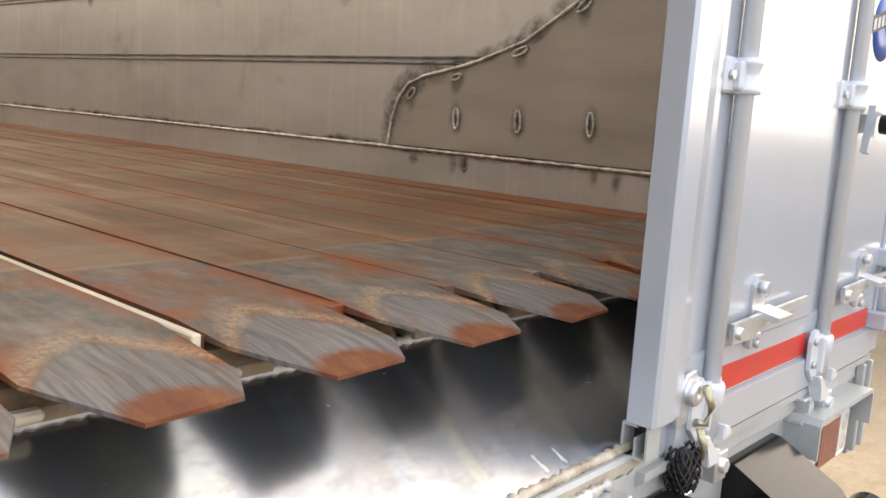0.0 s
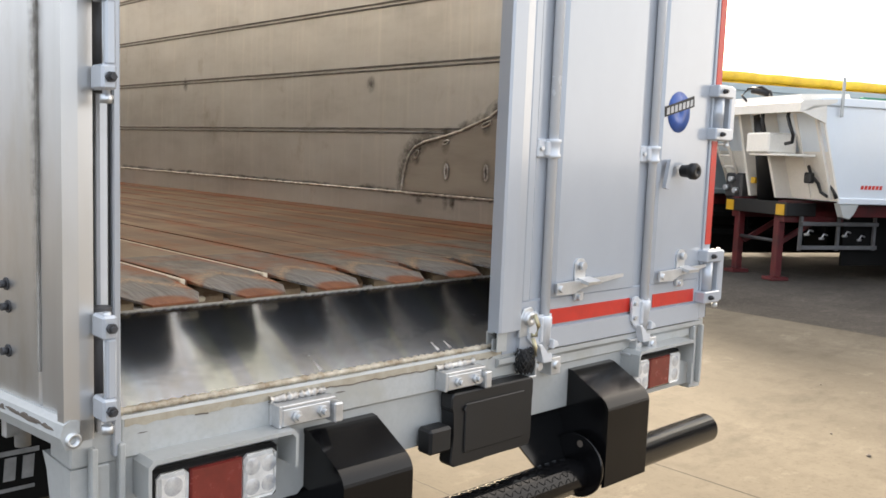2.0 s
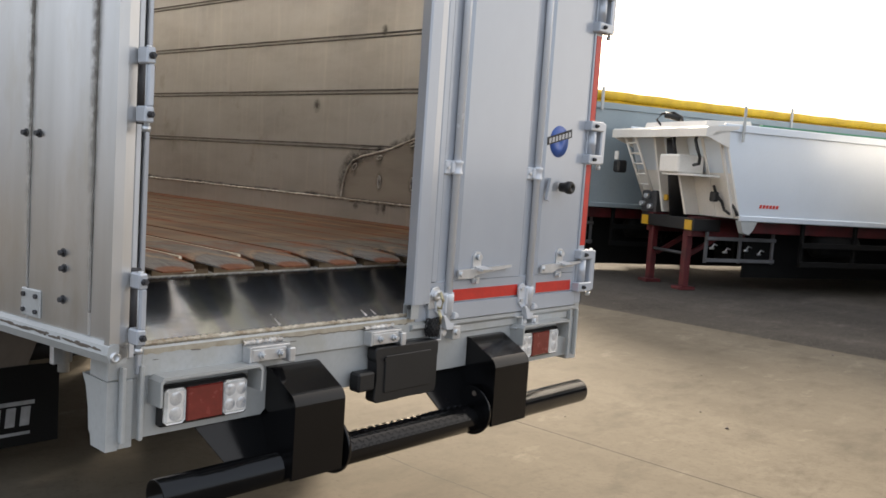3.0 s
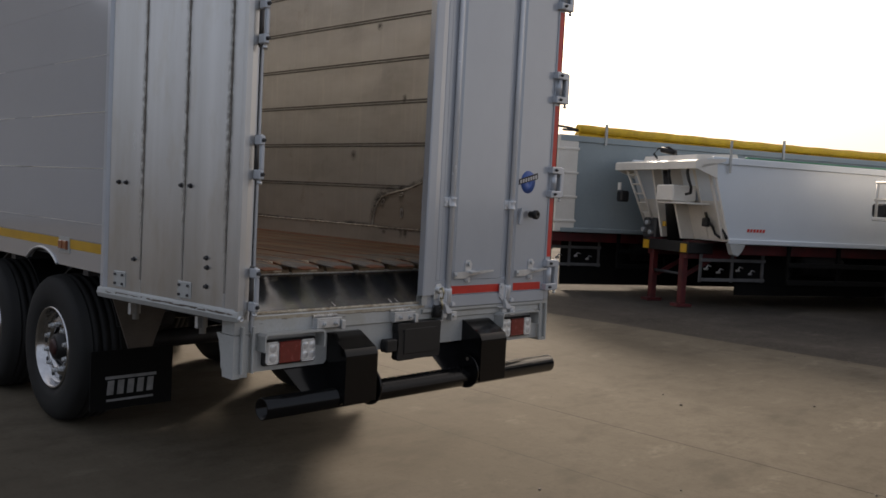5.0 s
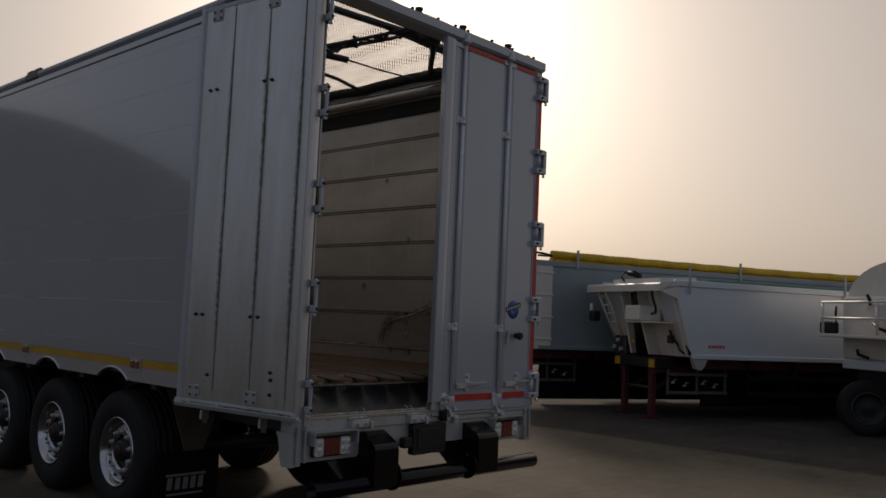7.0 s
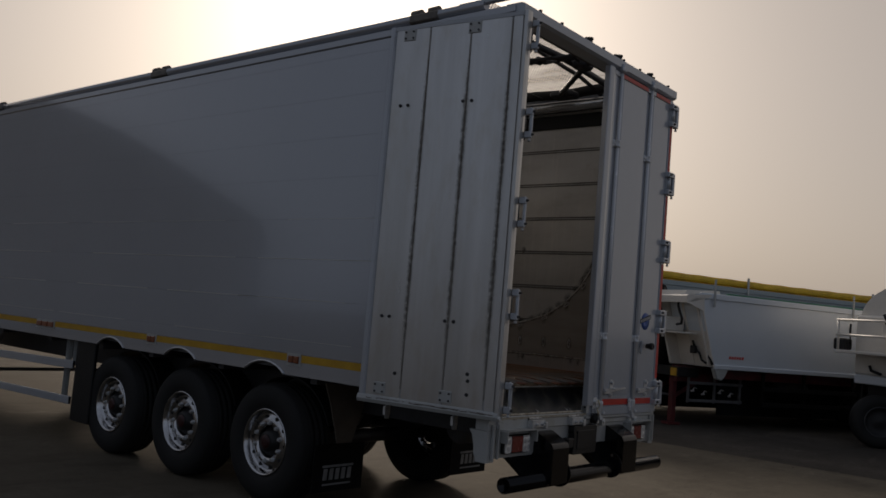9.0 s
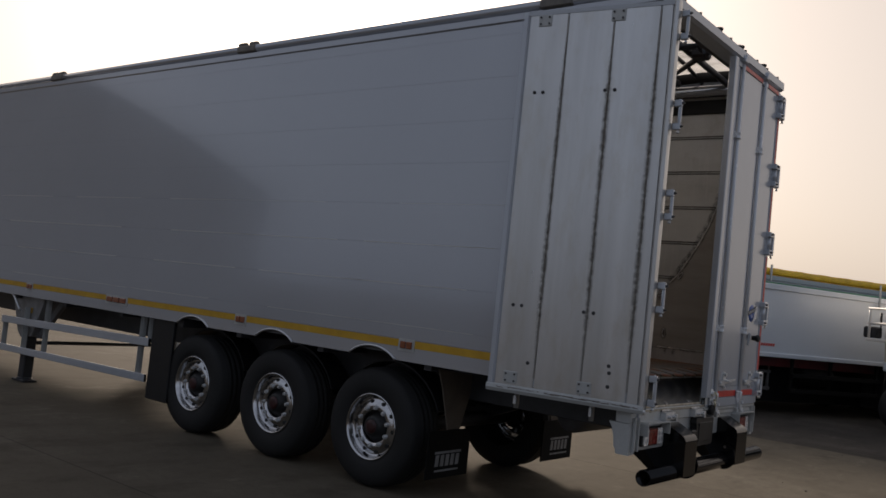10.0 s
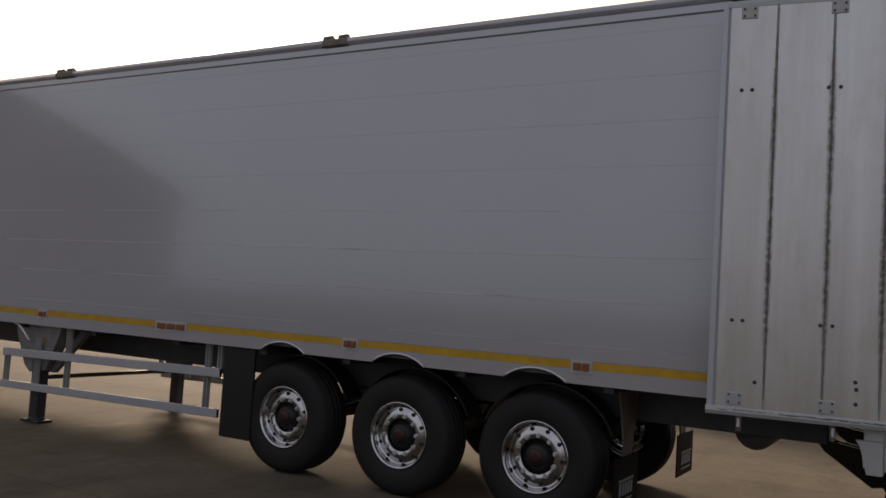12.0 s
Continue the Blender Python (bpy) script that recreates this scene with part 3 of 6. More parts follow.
def bead_path(bm, pts, r, step=0.008, jitter=0.35):
    """One unbroken weld bead along a bent path."""
    pts = [Vector(p) for p in pts]
    fine = [pts[0]]
    for a, b in zip(pts, pts[1:]):
        n = max(1, int((b - a).length / step))
        fine += [a.lerp(b, (k + 1) / n) for k in range(n)]
    rows = []
    for k, p in enumerate(fine):
        d = (fine[min(k + 1, len(fine) - 1)] - fine[max(k - 1, 0)]).normalized()
        q = d.to_track_quat("Z", "Y").to_matrix()
        rr = r * (1 + 0.5 * jitter * math.sin(2.1 * k) + jitter * (random.random() - 0.5))
        rows.append([bm.verts.new(p + q @ Vector((rr * math.cos(2 * math.pi * j / 6), rr * math.sin(2 * math.pi * j / 6), 0))) for j in range(6)])
    for s, e in zip(rows, rows[1:]):
        for k in range(6):
            f = bm.faces.new((s[k], s[(k + 1) % 6], e[(k + 1) % 6], e[k]))
            f.smooth = True
    return bm


def mesh_of(name, bm, material):
    me = bpy.data.meshes.new(name)
    bm.to_mesh(me)
    bm.free()
    for m in material if isinstance(material, (list, tuple)) else [material]:
        me.materials.append(m)
    return me


def part(name, bm, material, parent, label=""):
    """Links a bmesh, given in the parent thing's own space, as one mesh under it."""
    ob = new(name, mesh_of(name, bm, material))
    ob.parent = parent
    return tagged(ob, label)


def again(ob, parent, m):
    """Another object on the same mesh, at the pose m in its parent's space."""
    o = new(ob.name.split(".")[0], ob.data)
    o.parent = parent
    o.matrix_basis = m
    for key in ("label",):
        if key in ob:
            o[key] = ob[key]
    return o


def B():
    return bmesh.new()


def thing(name, m, label, category, group=""):
    e = new(name)
    e.matrix_world = m
    return tagged(e, label, category, group)


# ---- ground ----
bm = B()
box(bm, -400, 400, -400, 400, -0.3, -0.03)
ground = new("ground", mesh_of("ground", bm, ASPHALT))
tagged(ground, "dark dusty asphalt yard reaching the horizon", "ground", kind="structure")
concrete = new("pavement")
tagged(concrete, "pale tan worn concrete slabs with dark joints", "pavement", kind="structure")
slab_y = [7.35 - 5.15 * k for k in range(8, -1, -1)]
slab_x = [-40.0 + 27.0 * k for k in range(4)]
slabs = None
for j in range(len(slab_y) - 1):
    for i in range(len(slab_x) - 1):
        if slabs is None:
            bm = B()
            box(bm, -13.4965, 13.4965, -2.5715, 2.5715, -0.2, 0.0, 0.002)
            slabs = part("slab", bm, CONCRETE, concrete)
            slabs.matrix_basis = pose((slab_x[i] + slab_x[i + 1]) / 2, (slab_y[j] + slab_y[j + 1]) / 2, 0)
        else:
            again(slabs, concrete, pose((slab_x[i] + slab_x[i + 1]) / 2, (slab_y[j] + slab_y[j + 1]) / 2, 0))

bm = B()
box(bm, slab_x[0], slab_x[-1], slab_y[0], slab_y[-1] - 0.01, -0.028, -0.0012)
part("joint_filler", bm, FLAP, concrete)
# a fine crack that wanders along the slab
bm = B()
last = None
for k in range(90):
    x = -2.4 + 0.04 * k
    y = 0.98 + 0.012 * x + 0.016 * noise.noise((x * 2.1, 0, 5)) + 0.006 * noise.noise((x * 11, 3, 5))
    w = 0.0016 + 0.0016 * abs(noise.noise((x * 5, 1, 9)))
    pair = (bm.verts.new((x, y - w, 0.0006)), bm.verts.new((x, y + w, 0.0006)))
    if last:
        bm.faces.new((last[0], pair[0], pair[1], last[1]))
    last = pair
part("crack", bm, FLAP, concrete, "fine dark crack in the slab")

# ---- the moving-floor trailer ----
REAR, FRONT, HALF = 0.0, -13.4, 1.275
BOTTOM, TOP, FLOOR = 1.15, 4.06, 1.335
trailer = thing("moving_floor_trailer", pose(0, 0, 0), "silver-grey moving-floor semi-trailer with one rear door folded open", "trailer")

# side walls: stacked hollow aluminium planks
plank_z = [1.452 + 0.3505 * k for k in range(8)]
edges_z = [1.335] + plank_z + [4.0]
for side in (-1, 1):
    yo, yi = side * HALF, side * (HALF - 0.045)
    for k in range(len(edges_z) - 1):
        z0, z1 = edges_z[k], edges_z[k + 1]
        bm = B()
        box(bm, FRONT, -0.1, min(yo, yi + side * 0.004), max(yo, yi + side * 0.004), z0 + 0.0001, z1 - 0.0001, 0.0007)
        if k:
            part("side_plank", bm, SIDE, trailer)
        else:
            part("kick_plank", bm, SIDE, trailer)
        # sky highlights on the lower seams, painted as thin white bars
        if k in (1, 2, 3, 4):
            for q in range(5):
                xa = -9.6 + 1.75 * q + 0.4 * math.sin(2.3 * q + k)
                bm = B()
                cyl(bm, (xa, yo, z0), (xa + 1.45, yo, z0), 0.0026 if k in (2, 3) else 0.0012, seg=6)
                part("seam_lip", bm, WHITE, trailer, "thin white line painting the sky highlight on the plank seam")
        # inner lining of the same plank
        bm = B()
        box(bm, FRONT + 0.05, -0.1, min(yi, yi - side * 0.004), max(yi, yi - side * 0.004), z0 + 0.0005, z1 - 0.0005)
        part("inner_lining", bm, INNER, trailer, "dusty raw aluminium inner lining")
        if 1 < k:
            bm = B()
            for off, rr in ((-0.011, 0.0055), (0.011, 0.0055)):
                cyl(bm, (FRONT + 0.05, yi - side * 0.006, z0 + off), (-0.1, yi - side * 0.006, z0 + off), rr, seg=8)
            part("plank_rib", bm, SEAMDARK, trailer, "dark double rib at the plank joint")
    # lower skirt with wheel arches
    outline = [(FRONT, 1.333), (-0.1, 1.333), (-0.1, BOTTOM)]
    for cx in (-2.5, -3.81, -5.12):
        arch = [(cx + 0.33 * math.cos(a), BOTTOM - 0.12 + 0.215 * math.sin(a)) for a in [math.pi * (0.19 + 0.62 * q / 12) for q in range(13)]]
        arch[0], arch[-1] = (arch[0][0], BOTTOM), (arch[-1][0], BOTTOM)
        outline += arch
    outline.append((FRONT, BOTTOM))
    bm = B()
    prism(bm, outline, "y", min(yo, yo - side * 0.03), max(yo, yo - side * 0.03))
    part("lower_skirt", bm, SIDE, trailer)
    for cx in (-2.5, -3.81, -5.12):
        bm = B()
        pts = [(cx + 0.33 * math.cos(a), yo + side * 0.004, BOTTOM - 0.12 + 0.213 * math.sin(a)) for a in [math.pi * (0.19 + 0.62 * q / 14) for q in range(15)]]
        pipe(bm, pts, 0.009)
        part("arch_trim", bm, ZINC, trailer, "pale metal wheel arch trim")
    bm = B()
    box(bm, FRONT, -1.0 if side < 0 else -0.15, min(yo, yo + side * 0.002), max(yo, yo + side * 0.002), 1.268, 1.33)
    part("yellow_stripe", bm, YELLOW_TAPE, trailer, "yellow reflective contour stripe")
    # top rail
    bm = B()
    prism(bm, [(yo, 4.002), (yo + side * 0.012, 4.012), (yo + side * 0.012, 4.06), (yo - side * 0.022, 4.064), (yo - side * 0.022, 4.08), (yo - side * 0.06, 4.08), (yo - side * 0.06, 4.002)], "x", FRONT, -0.05)
    part("top_rail", bm, SIDE, trailer, "silver-grey extruded top rail")
    bm = B()
    cyl(bm, (FRONT + 0.1, yo - side * 0.028, 4.12), (-0.35, yo - side * 0.028, 4.12), 0.04, seg=14)
    part("tarp_tube", bm, SIDE, trailer, "round tube holding the roof tarp edge")

# marker lamps on the near and far sides
for side in (-1, 1):
    for x, w in ((-12.6, 0.07), (-10.8, 0.07), (-8.75, 0.07), (-6.63, 0.21), (-4.33, 0.07), (-2.11, 0.07)):
        bm = B()
        y = side * HALF
        box(bm, x - w - 0.02, x + w + 0.02, min(y, y + side * 0.006), max(y, y + side * 0.006), 1.235, 1.34)
        lamp = part("marker_lamp", bm, FRAME, trailer, "small amber side marker lamp on a pale plate")
        n = max(1, int(w / 0.06))
        for q in range(n * 2 if n == 1 else 3):
            m_ = n * 2 if n == 1 else 3
            bm = B()
            xx = x - w + (2 * w) * (q + 0.5) / m_
            hw = w / m_ * 0.82
            box(bm, xx - hw, xx + hw, min(y, y + side * 0.022), max(y, y + side * 0.022), 1.258, 1.318, 0.005)
            part("lens", bm, ORANGE, lamp)

# tarp clamps on the top edge
for x in (-12.8, -8.75, -4.75, -0.95):
    bm = B()
    box(bm, x - 0.15, x + 0.15, -HALF - 0.02, -HALF + 0.09, 4.075, 4.15, 0.012)
    clamp = part("tarp_clamp", bm, CLAMP, trailer, "dark metal tarp clamp on the roof edge")
    for dx in (-0.1, 0.08):
        bm = B()
        cyl(bm, (x + dx - 0.05, -HALF + 0.03, 4.165), (x + dx + 0.05, -HALF + 0.03, 4.165), 0.032, seg=10)
        part("roller", bm, CLAMP, clamp)

# front wall and floor pan
bm = B()
box(bm, FRONT, FRONT + 0.05, -1.22, 1.22, 1.2, 4.0, 0.004)
part("front_wall", bm, INNER, trailer, "raw aluminium front bulkhead")
bm = B()
box(bm, FRONT + 0.05, -0.264, -1.23, 1.23, 1.2, 1.268)
part("floor_pan", bm, CHASSIS, trailer, "dark floor pan under the planks")

# weld bead above the kick plank, and the stiffening plate inside the far wall
Y_IN = HALF - 0.049
bm = B()
bead(bm, (FRONT + 0.1, Y_IN - 0.003, 1.456), (-0.12, Y_IN - 0.003, 1.462), 0.007, 0.02, 0.4)
part("weld_seam", bm, WELD, trailer, "bright weld bead along the wall foot")
def soot(parent, x, z, w, h, turn, y, name="soot_mark", label="", material=SOOT):
    """A thin ragged patch on a wall facing -y (or +y for y < 0)."""
    bm = B()
    n = 12
    vs = []
    for q in range(n):
        a = 2 * math.pi * q / n
        u, v = w * math.cos(a), h * math.sin(a)
        vs.append(bm.verts.new((u * math.cos(turn) - v * math.sin(turn), 0, u * math.sin(turn) + v * math.cos(turn))))
    bm.faces.new(vs)
    ob = part(name, bm, material, parent, label)
    ob.matrix_basis = pose(x, y, z)
    return ob


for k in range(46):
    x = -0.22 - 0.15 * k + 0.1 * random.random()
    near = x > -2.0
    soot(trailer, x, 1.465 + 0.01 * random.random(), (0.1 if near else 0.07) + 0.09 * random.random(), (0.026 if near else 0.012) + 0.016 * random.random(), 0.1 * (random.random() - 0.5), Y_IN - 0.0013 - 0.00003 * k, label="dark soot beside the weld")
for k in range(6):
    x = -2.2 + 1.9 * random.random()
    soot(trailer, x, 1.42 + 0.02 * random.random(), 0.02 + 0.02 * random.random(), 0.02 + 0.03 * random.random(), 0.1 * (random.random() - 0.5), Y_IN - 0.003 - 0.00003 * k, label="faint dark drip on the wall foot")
for k, (x, z, r) in enumerate(((-2.175, 2.065, 0.045), (-1.55, 2.53, 0.035), (-4.45, 2.135, 0.05), (-1.9, 3.15, 0.04))):
    soot(trailer, x, z, r, 1.3 * r, 0.3 * k, Y_IN - 0.003 - 0.00003 * k, "wall_stain", "brown-grey stain on the wall")
curve = [(-1.87, 1.472), (-1.855, 1.57), (-1.82, 1.655), (-1.77, 1.71), (-1.69, 1.742), (-1.57, 1.765), (-1.42, 1.8), (-1.21, 1.87), (-1.0, 2.0), (-0.83, 2.18), (-0.68, 2.42), (-0.55, 2.68), (-0.42, 3.08), (-0.33, 3.45), (-0.13, 3.5)]
for side in (1, -1):
    bm = B()
    prism(bm, curve + [(-0.13, 1.472)], "y", *sorted((side * (Y_IN - 0.0105), side * (Y_IN - 0.002))))
    plate = part("stiffening_plate", bm, INNER_DULL, trailer, "dull grey-brown stiffening plate with curved edge")
    bm = B()
    bead_path(bm, [(x0, side * (Y_IN - 0.01), z0) for x0, z0 in curve], 0.0075)
    part("edge_weld", bm, WELD, plate)
    for k, ((x0, z0), (x1, z1)) in enumerate(zip(curve[:-1], curve[1:])):
        n = max(1, int(math.hypot(x1 - x0, z1 - z0) / 0.09))
        for q in range(n):
            f = (q + 0.5) / n
            big = 1.7 if k < 5 else 1.0
            soot(plate, x0 + (x1 - x0) * f - 0.012, z0 + (z1 - z0) * f + 0.008, 0.075 + 0.03 * random.random(), (0.028 + 0.018 * random.random()) * big, math.atan2(z1 - z0, x1 - x0), side * (Y_IN - 0.0115 - 0.00004 * (k * 4 + q)))
    for k, (x, z, dx, dz) in enumerate(((-1.51, 1.59, 0, 0.038), (-1.22, 1.594, 0, 0.038), (-0.92, 1.6, 0, 0.038), (-1.75, 1.675, 0.015, 0.02), (-1.52, 1.742, 0.02, 0.01), (-1.23, 1.835, 0.03, 0.015), (-0.98, 1.985, 0.025, 0.022), (-0.8, 2.18, 0.02, 0.03))):
        soot(plate, x, z, 0.04, 0.075, 0, side * (Y_IN - 0.0142 - 0.00004 * k))
        for lo, hi in ((0.0, math.pi), (math.pi, 2 * math.pi)):
            bm = B()
            pts = [(x + dx * math.cos(q) - 0.012 * math.sin(q), z + dz * math.cos(q) + 0.006 * math.sin(q)) for q in [lo + (hi - lo) * j / 8 for j in range(9)]]
            bead_path(bm, [(x0, side * (Y_IN - 0.0125), z0) for x0, z0 in pts], 0.005, 0.004, 0.4)
            part("slot_weld", bm, WELD, plate)

# chute plate between floor and sill
bm = B()
prism(bm, [(-0.26, 1.262), (-0.248, 1.264), (-0.018, 1.094), (-0.018, 1.08), (-0.262, 1.245)], "y", -1.17, 1.17)
part("chute_plate", bm, CHUTE, trailer, "polished sloping metal discharge plate")
bm = B()
bead(bm, (-0.25, -1.17, 1.266), (-0.25, 1.17, 1.266), 0.0085, 0.0075, 0.3)
part("upper_weld", bm, BRIGHTWELD, trailer)
bm = B()
bead(bm, (-0.018, -1.17, 1.09), (-0.018, 1.17, 1.088), 0.0088, 0.0085, 0.3)
part("lower_weld", bm, DIRTYWELD, trailer, "rough dirty weld bead on the sill")
for y in (-0.62, -0.2, -0.15):
    bm = B()
    bead(bm, (-0.026, y, 1.1), (-0.062, y - 0.008, 1.12), 0.0045, 0.008)
    part("tack_weld", bm, WELD, trailer)
for side in (-1, 1):
    bm = B()
    prism(bm, [(-0.33, 1.24), (-0.33, 1.335), (-0.12, 1.335), (-0.018, 1.15), (-0.018, 1.09)], "y", side * 1.17, side * 1.226)
    part("chute_cheek", bm, INNER, trailer)

# rear frame: posts, sill, header
for side in (-1, 1):
    bm = B()
    y0, y1 = sorted((side * 1.17, side * HALF))
    box(bm, -0.12, -0.004, y0, y1, 0.985, 4.0, 0.004)
    post = part("rear_post", bm, FRAME, trailer, "grey painted rear corner post")
    bm = B()
    box(bm, -0.03, 0.012, *sorted((side * 1.172, side * 1.188)), 1.0, 3.96, 0.003)
    part("inner_lip", bm, PAINT, post)
    bm = B()
    box(bm, -0.012, 0.003, *sorted((side * 1.224, side * 1.2745)), 1.06, 3.95)
    part("seal_strip", bm, PLASTIC, post, "black rubber door seal")
    bm = B()
    prism(bm, [(-0.006, side * 1.222), (0.008, side * 1.221), (0.014, side * 1.216), (0.014, side * 1.202), (0.008, side * 1.198), (-0.006, side * 1.197)], "z", 1.06, 3.95)
    part("post_profile", bm, RODPAINT, post, "pale ridged profile along the post")
    bm = B()
    box(bm, -0.012, 0.001, *sorted((side * 1.1895, side * 1.1965)), 1.06, 3.95)
    part("inner_seal", bm, PLASTIC, post)
    bm = B()
    prism(bm, [(-0.17, 0.984), (-0.004, 0.984), (-0.004, 0.765), (-0.1, 0.765), (-0.106, 0.8), (-0.118, 0.81), (-0.125, 0.88), (-0.145, 0.95)], "y", *sorted((side * 1.235, side * HALF)))
    part("corner_gusset", bm, FRAME, trailer, "grey painted corner gusset")
    bm = B()
    box(bm, -0.1, 0.0, *sorted((side * 1.19, side * 1.235)), 0.768, 0.985, 0.003)
    part("post_foot", bm, FRAME, trailer)
    bm = B()
    box(bm, 0.0, 0.022, *sorted((side * 1.165, side * 1.18)), 0.79, 1.03, 0.003)
    box(bm, 0.0, 0.022, *sorted((side * 1.225, side * 1.24)), 0.79, 1.03, 0.003)
    part("foot_channel", bm, FRAME, trailer)
bm = B()
box(bm, -0.12, 0.0, -1.17, 1.17, 0.985, 1.082, 0.006)
sill = part("rear_sill", bm, SILL, trailer, "scuffed grey rear sill beam")
bm = B()
for k in range(24):
    y = -1.15 + 2.28 * random.random()
    w, d = 0.004 + 0.05 * random.random() ** 2, 0.001 + 0.0022 * random.random()
    z = 1.068 - 0.03 * random.random() ** 3
    prism(bm, [(y, z), (y + 0.4 * w, z - d), (y + w, z - 0.3 * d), (y + 0.8 * w, z + 0.6 * d), (y + 0.3 * w, z + d)], "x", -0.0005, 0.0006 + 0.00001 * k)
tagged(part("chipped_paint", bm, SEAMDARK, sill), "ragged chips in the sill paint", kind="stuff")
bm = B()
low = []
for k in range(150):
    y = -1.16 + 1.24 * k / 149
    low.append((y, 1.058 + 0.008 * noise.noise((y * 9, 0, 3)) + 0.005 * noise.noise((y * 40, 1, 3))))
prism(bm, low + [(0.08, 1.076), (-1.16, 1.076)], "x", -0.0006, 0.0011)
part("sealant_smear", bm, SEALANT, sill, "beige sealant smeared along the sill edge")
bm = B()
for k in range(60):
    (ya, za), (yb, zb) = low[2 * k + 20], low[2 * k + 22]
    if noise.noise((ya * 5, 2, 7)) > -0.05:
        prism(bm, [(ya, za - 0.0022), (yb, zb - 0.0022), (yb, zb + 0.001), (ya, za + 0.001)], "x", -0.0004, 0.0016)
tagged(part("smear_edge", bm, BROWNGUARD, sill, "brown ragged rim of the sealant"), kind="stuff")
bm = B()
prism(bm, [(-1.19, 0.79), (-1.19, 0.984), (1.19, 0.984), (1.19, 0.79), (0.7, 0.79), (0.66, 0.83), (-0.66, 0.83), (-0.7, 0.79)], "x", -0.05, -0.01)
part("rear_apron", bm, FRAME, trailer, "grey painted rear apron plate")
bm = B()
prism(bm, [(-0.14, 3.985), (0.0, 3.978), (0.03, 3.995), (0.03, 4.06), (0.0, 4.075), (-0.14, 4.075)], "y", -HALF, HALF)
part("rear_header", bm, PAINT, trailer, "silver rear header beam")
for y in (-HALF, HALF - 0.05):
    bm = B()
    box(bm, -0.6, -0.142, y, y + 0.05, 4.127, 4.16, 0.004)
    part("header_gusset", bm, PAINT, trailer)
for y in (-1.05, -0.75, -0.38, -0.1, 0.1, 0.25, 0.55, 0.82, 1.12):
    bm = B()
    cyl(bm, (0.01, y, 4.07), (0.01, y, 4.085), 0.014, seg=10)
    part("header_bolt", bm, STEEL_DARK, trailer)
for y in (-0.28, 0.22, 0.8):
    bm = B()
    cyl(bm, (-0.02, y, 4.07), (-0.02, y, 4.1), 0.026, seg=12)
    cyl(bm, (-0.02, y, 4.1), (-0.02, y, 4.115), 0.032, seg=12)
    part("header_bush", bm, STEEL_DARK, trailer)


# ---- doors ----
def rod_fittings(parent, y, zs, lo, hi):
    bm = B()
    cyl(bm, (0.088, y, lo), (0.088, y, hi), 0.0158, seg=16)
    rod = part("lock_rod", bm, RODPAINT, parent, "silver vertical door lock rod")
    for z in zs:
        bm = B()
        box(bm, 0.066, 0.082, y - 0.064, y - 0.022, z - 0.03, z + 0.03, 0.005)
        lathe(bm, [(z - 0.03, 0.016), (z - 0.03, 0.0255), (z - 0.02, 0.026), (z - 0.014, 0.022), (z + 0.014, 0.022), (z + 0.02, 0.026), (z + 0.03, 0.0255), (z + 0.03, 0.016)], (0.088, y, 0), "z", 18)
        box(bm, 0.068, 0.096, y - 0.036, y - 0.014, z - 0.024, z + 0.024, 0.004)
        g = part("rod_clamp", bm, RODPAINT, rod)
        bm = B()
        cyl(bm, (0.082, y - 0.05, z), (0.09, y - 0.05, z), 0.0085, seg=6)
        part("bolt", bm, ZINC, g)
    return rod


def hinge(parent, z, side):
    """Two arms from the door to the post, with a round leaf on a pin between them."""
    h = new("hinge")
    h.parent = parent
    tagged(h, "silver steel door hinge with two arms")
    ya, yb, xa, xb, yp = (1.168, 1.285, 0.006, 0.056, 1.205) if side > 0 else (1.238, 1.268, 0.098, 0.155, 1.252)
    for dz in (-0.083, 0.083):
        bm = B()
        box(bm, xa, xb, *sorted((side * ya, side * yb)), z + dz - 0.024, z + dz + 0.024, 0.005)
        arm = part("hinge_arm", bm, PAINT, h)
        bm = B()
        cyl(bm, (xb, side * yp, z + dz), (xb + 0.01, side * yp, z + dz), 0.0105, seg=6)
        cyl(bm, (xb + 0.01, side * yp, z + dz), (xb + 0.018, side * yp, z + dz), 0.006, seg=8)
        part("bolt", bm, STEEL_DARK, arm)
    bm = B()
    if side > 0:
        box(bm, 0.0, 0.05, 1.272, 1.312, z - 0.104, z + 0.104, 0.006)
        part("upright_leaf", bm, PAINT, h)
        bm = B()
        cyl(bm, (0.026, 1.218, z - 0.058), (0.026, 1.218, z + 0.058), 0.024, seg=16)
    else:
        box(bm, 0.13, 0.153, -1.259, -1.239, z - 0.06, z + 0.06, 0.004)
        part("upright_leaf", bm, PAINT, h)
        bm = B()
        cyl(bm, (0.062, -1.238, z - 0.11), (0.062, -1.238, z + 0.11), 0.024, seg=16)
    part("round_leaf", bm, PAINT if side > 0 else STEEL_DARK, h)
    bm = B()
    x, y = (0.03, 1.292) if side > 0 else (0.136, -1.252)
    cyl(bm, (x, y, z - 0.128), (x, y, z + 0.112), 0.008, seg=8)
    cyl(bm, (x, y, z - 0.132), (x, y, z - 0.116), 0.013, seg=6)
    part("hinge_pin", bm, ZINC, h)
    return h


# closed door: y 0 to 1.235
bm = B()
box(bm, 0.006, 0.034, 0.045, 1.19, 1.06, 3.955)
skin = part("door_skin", bm, PAINT, trailer, "smooth silver-grey closed rear door")
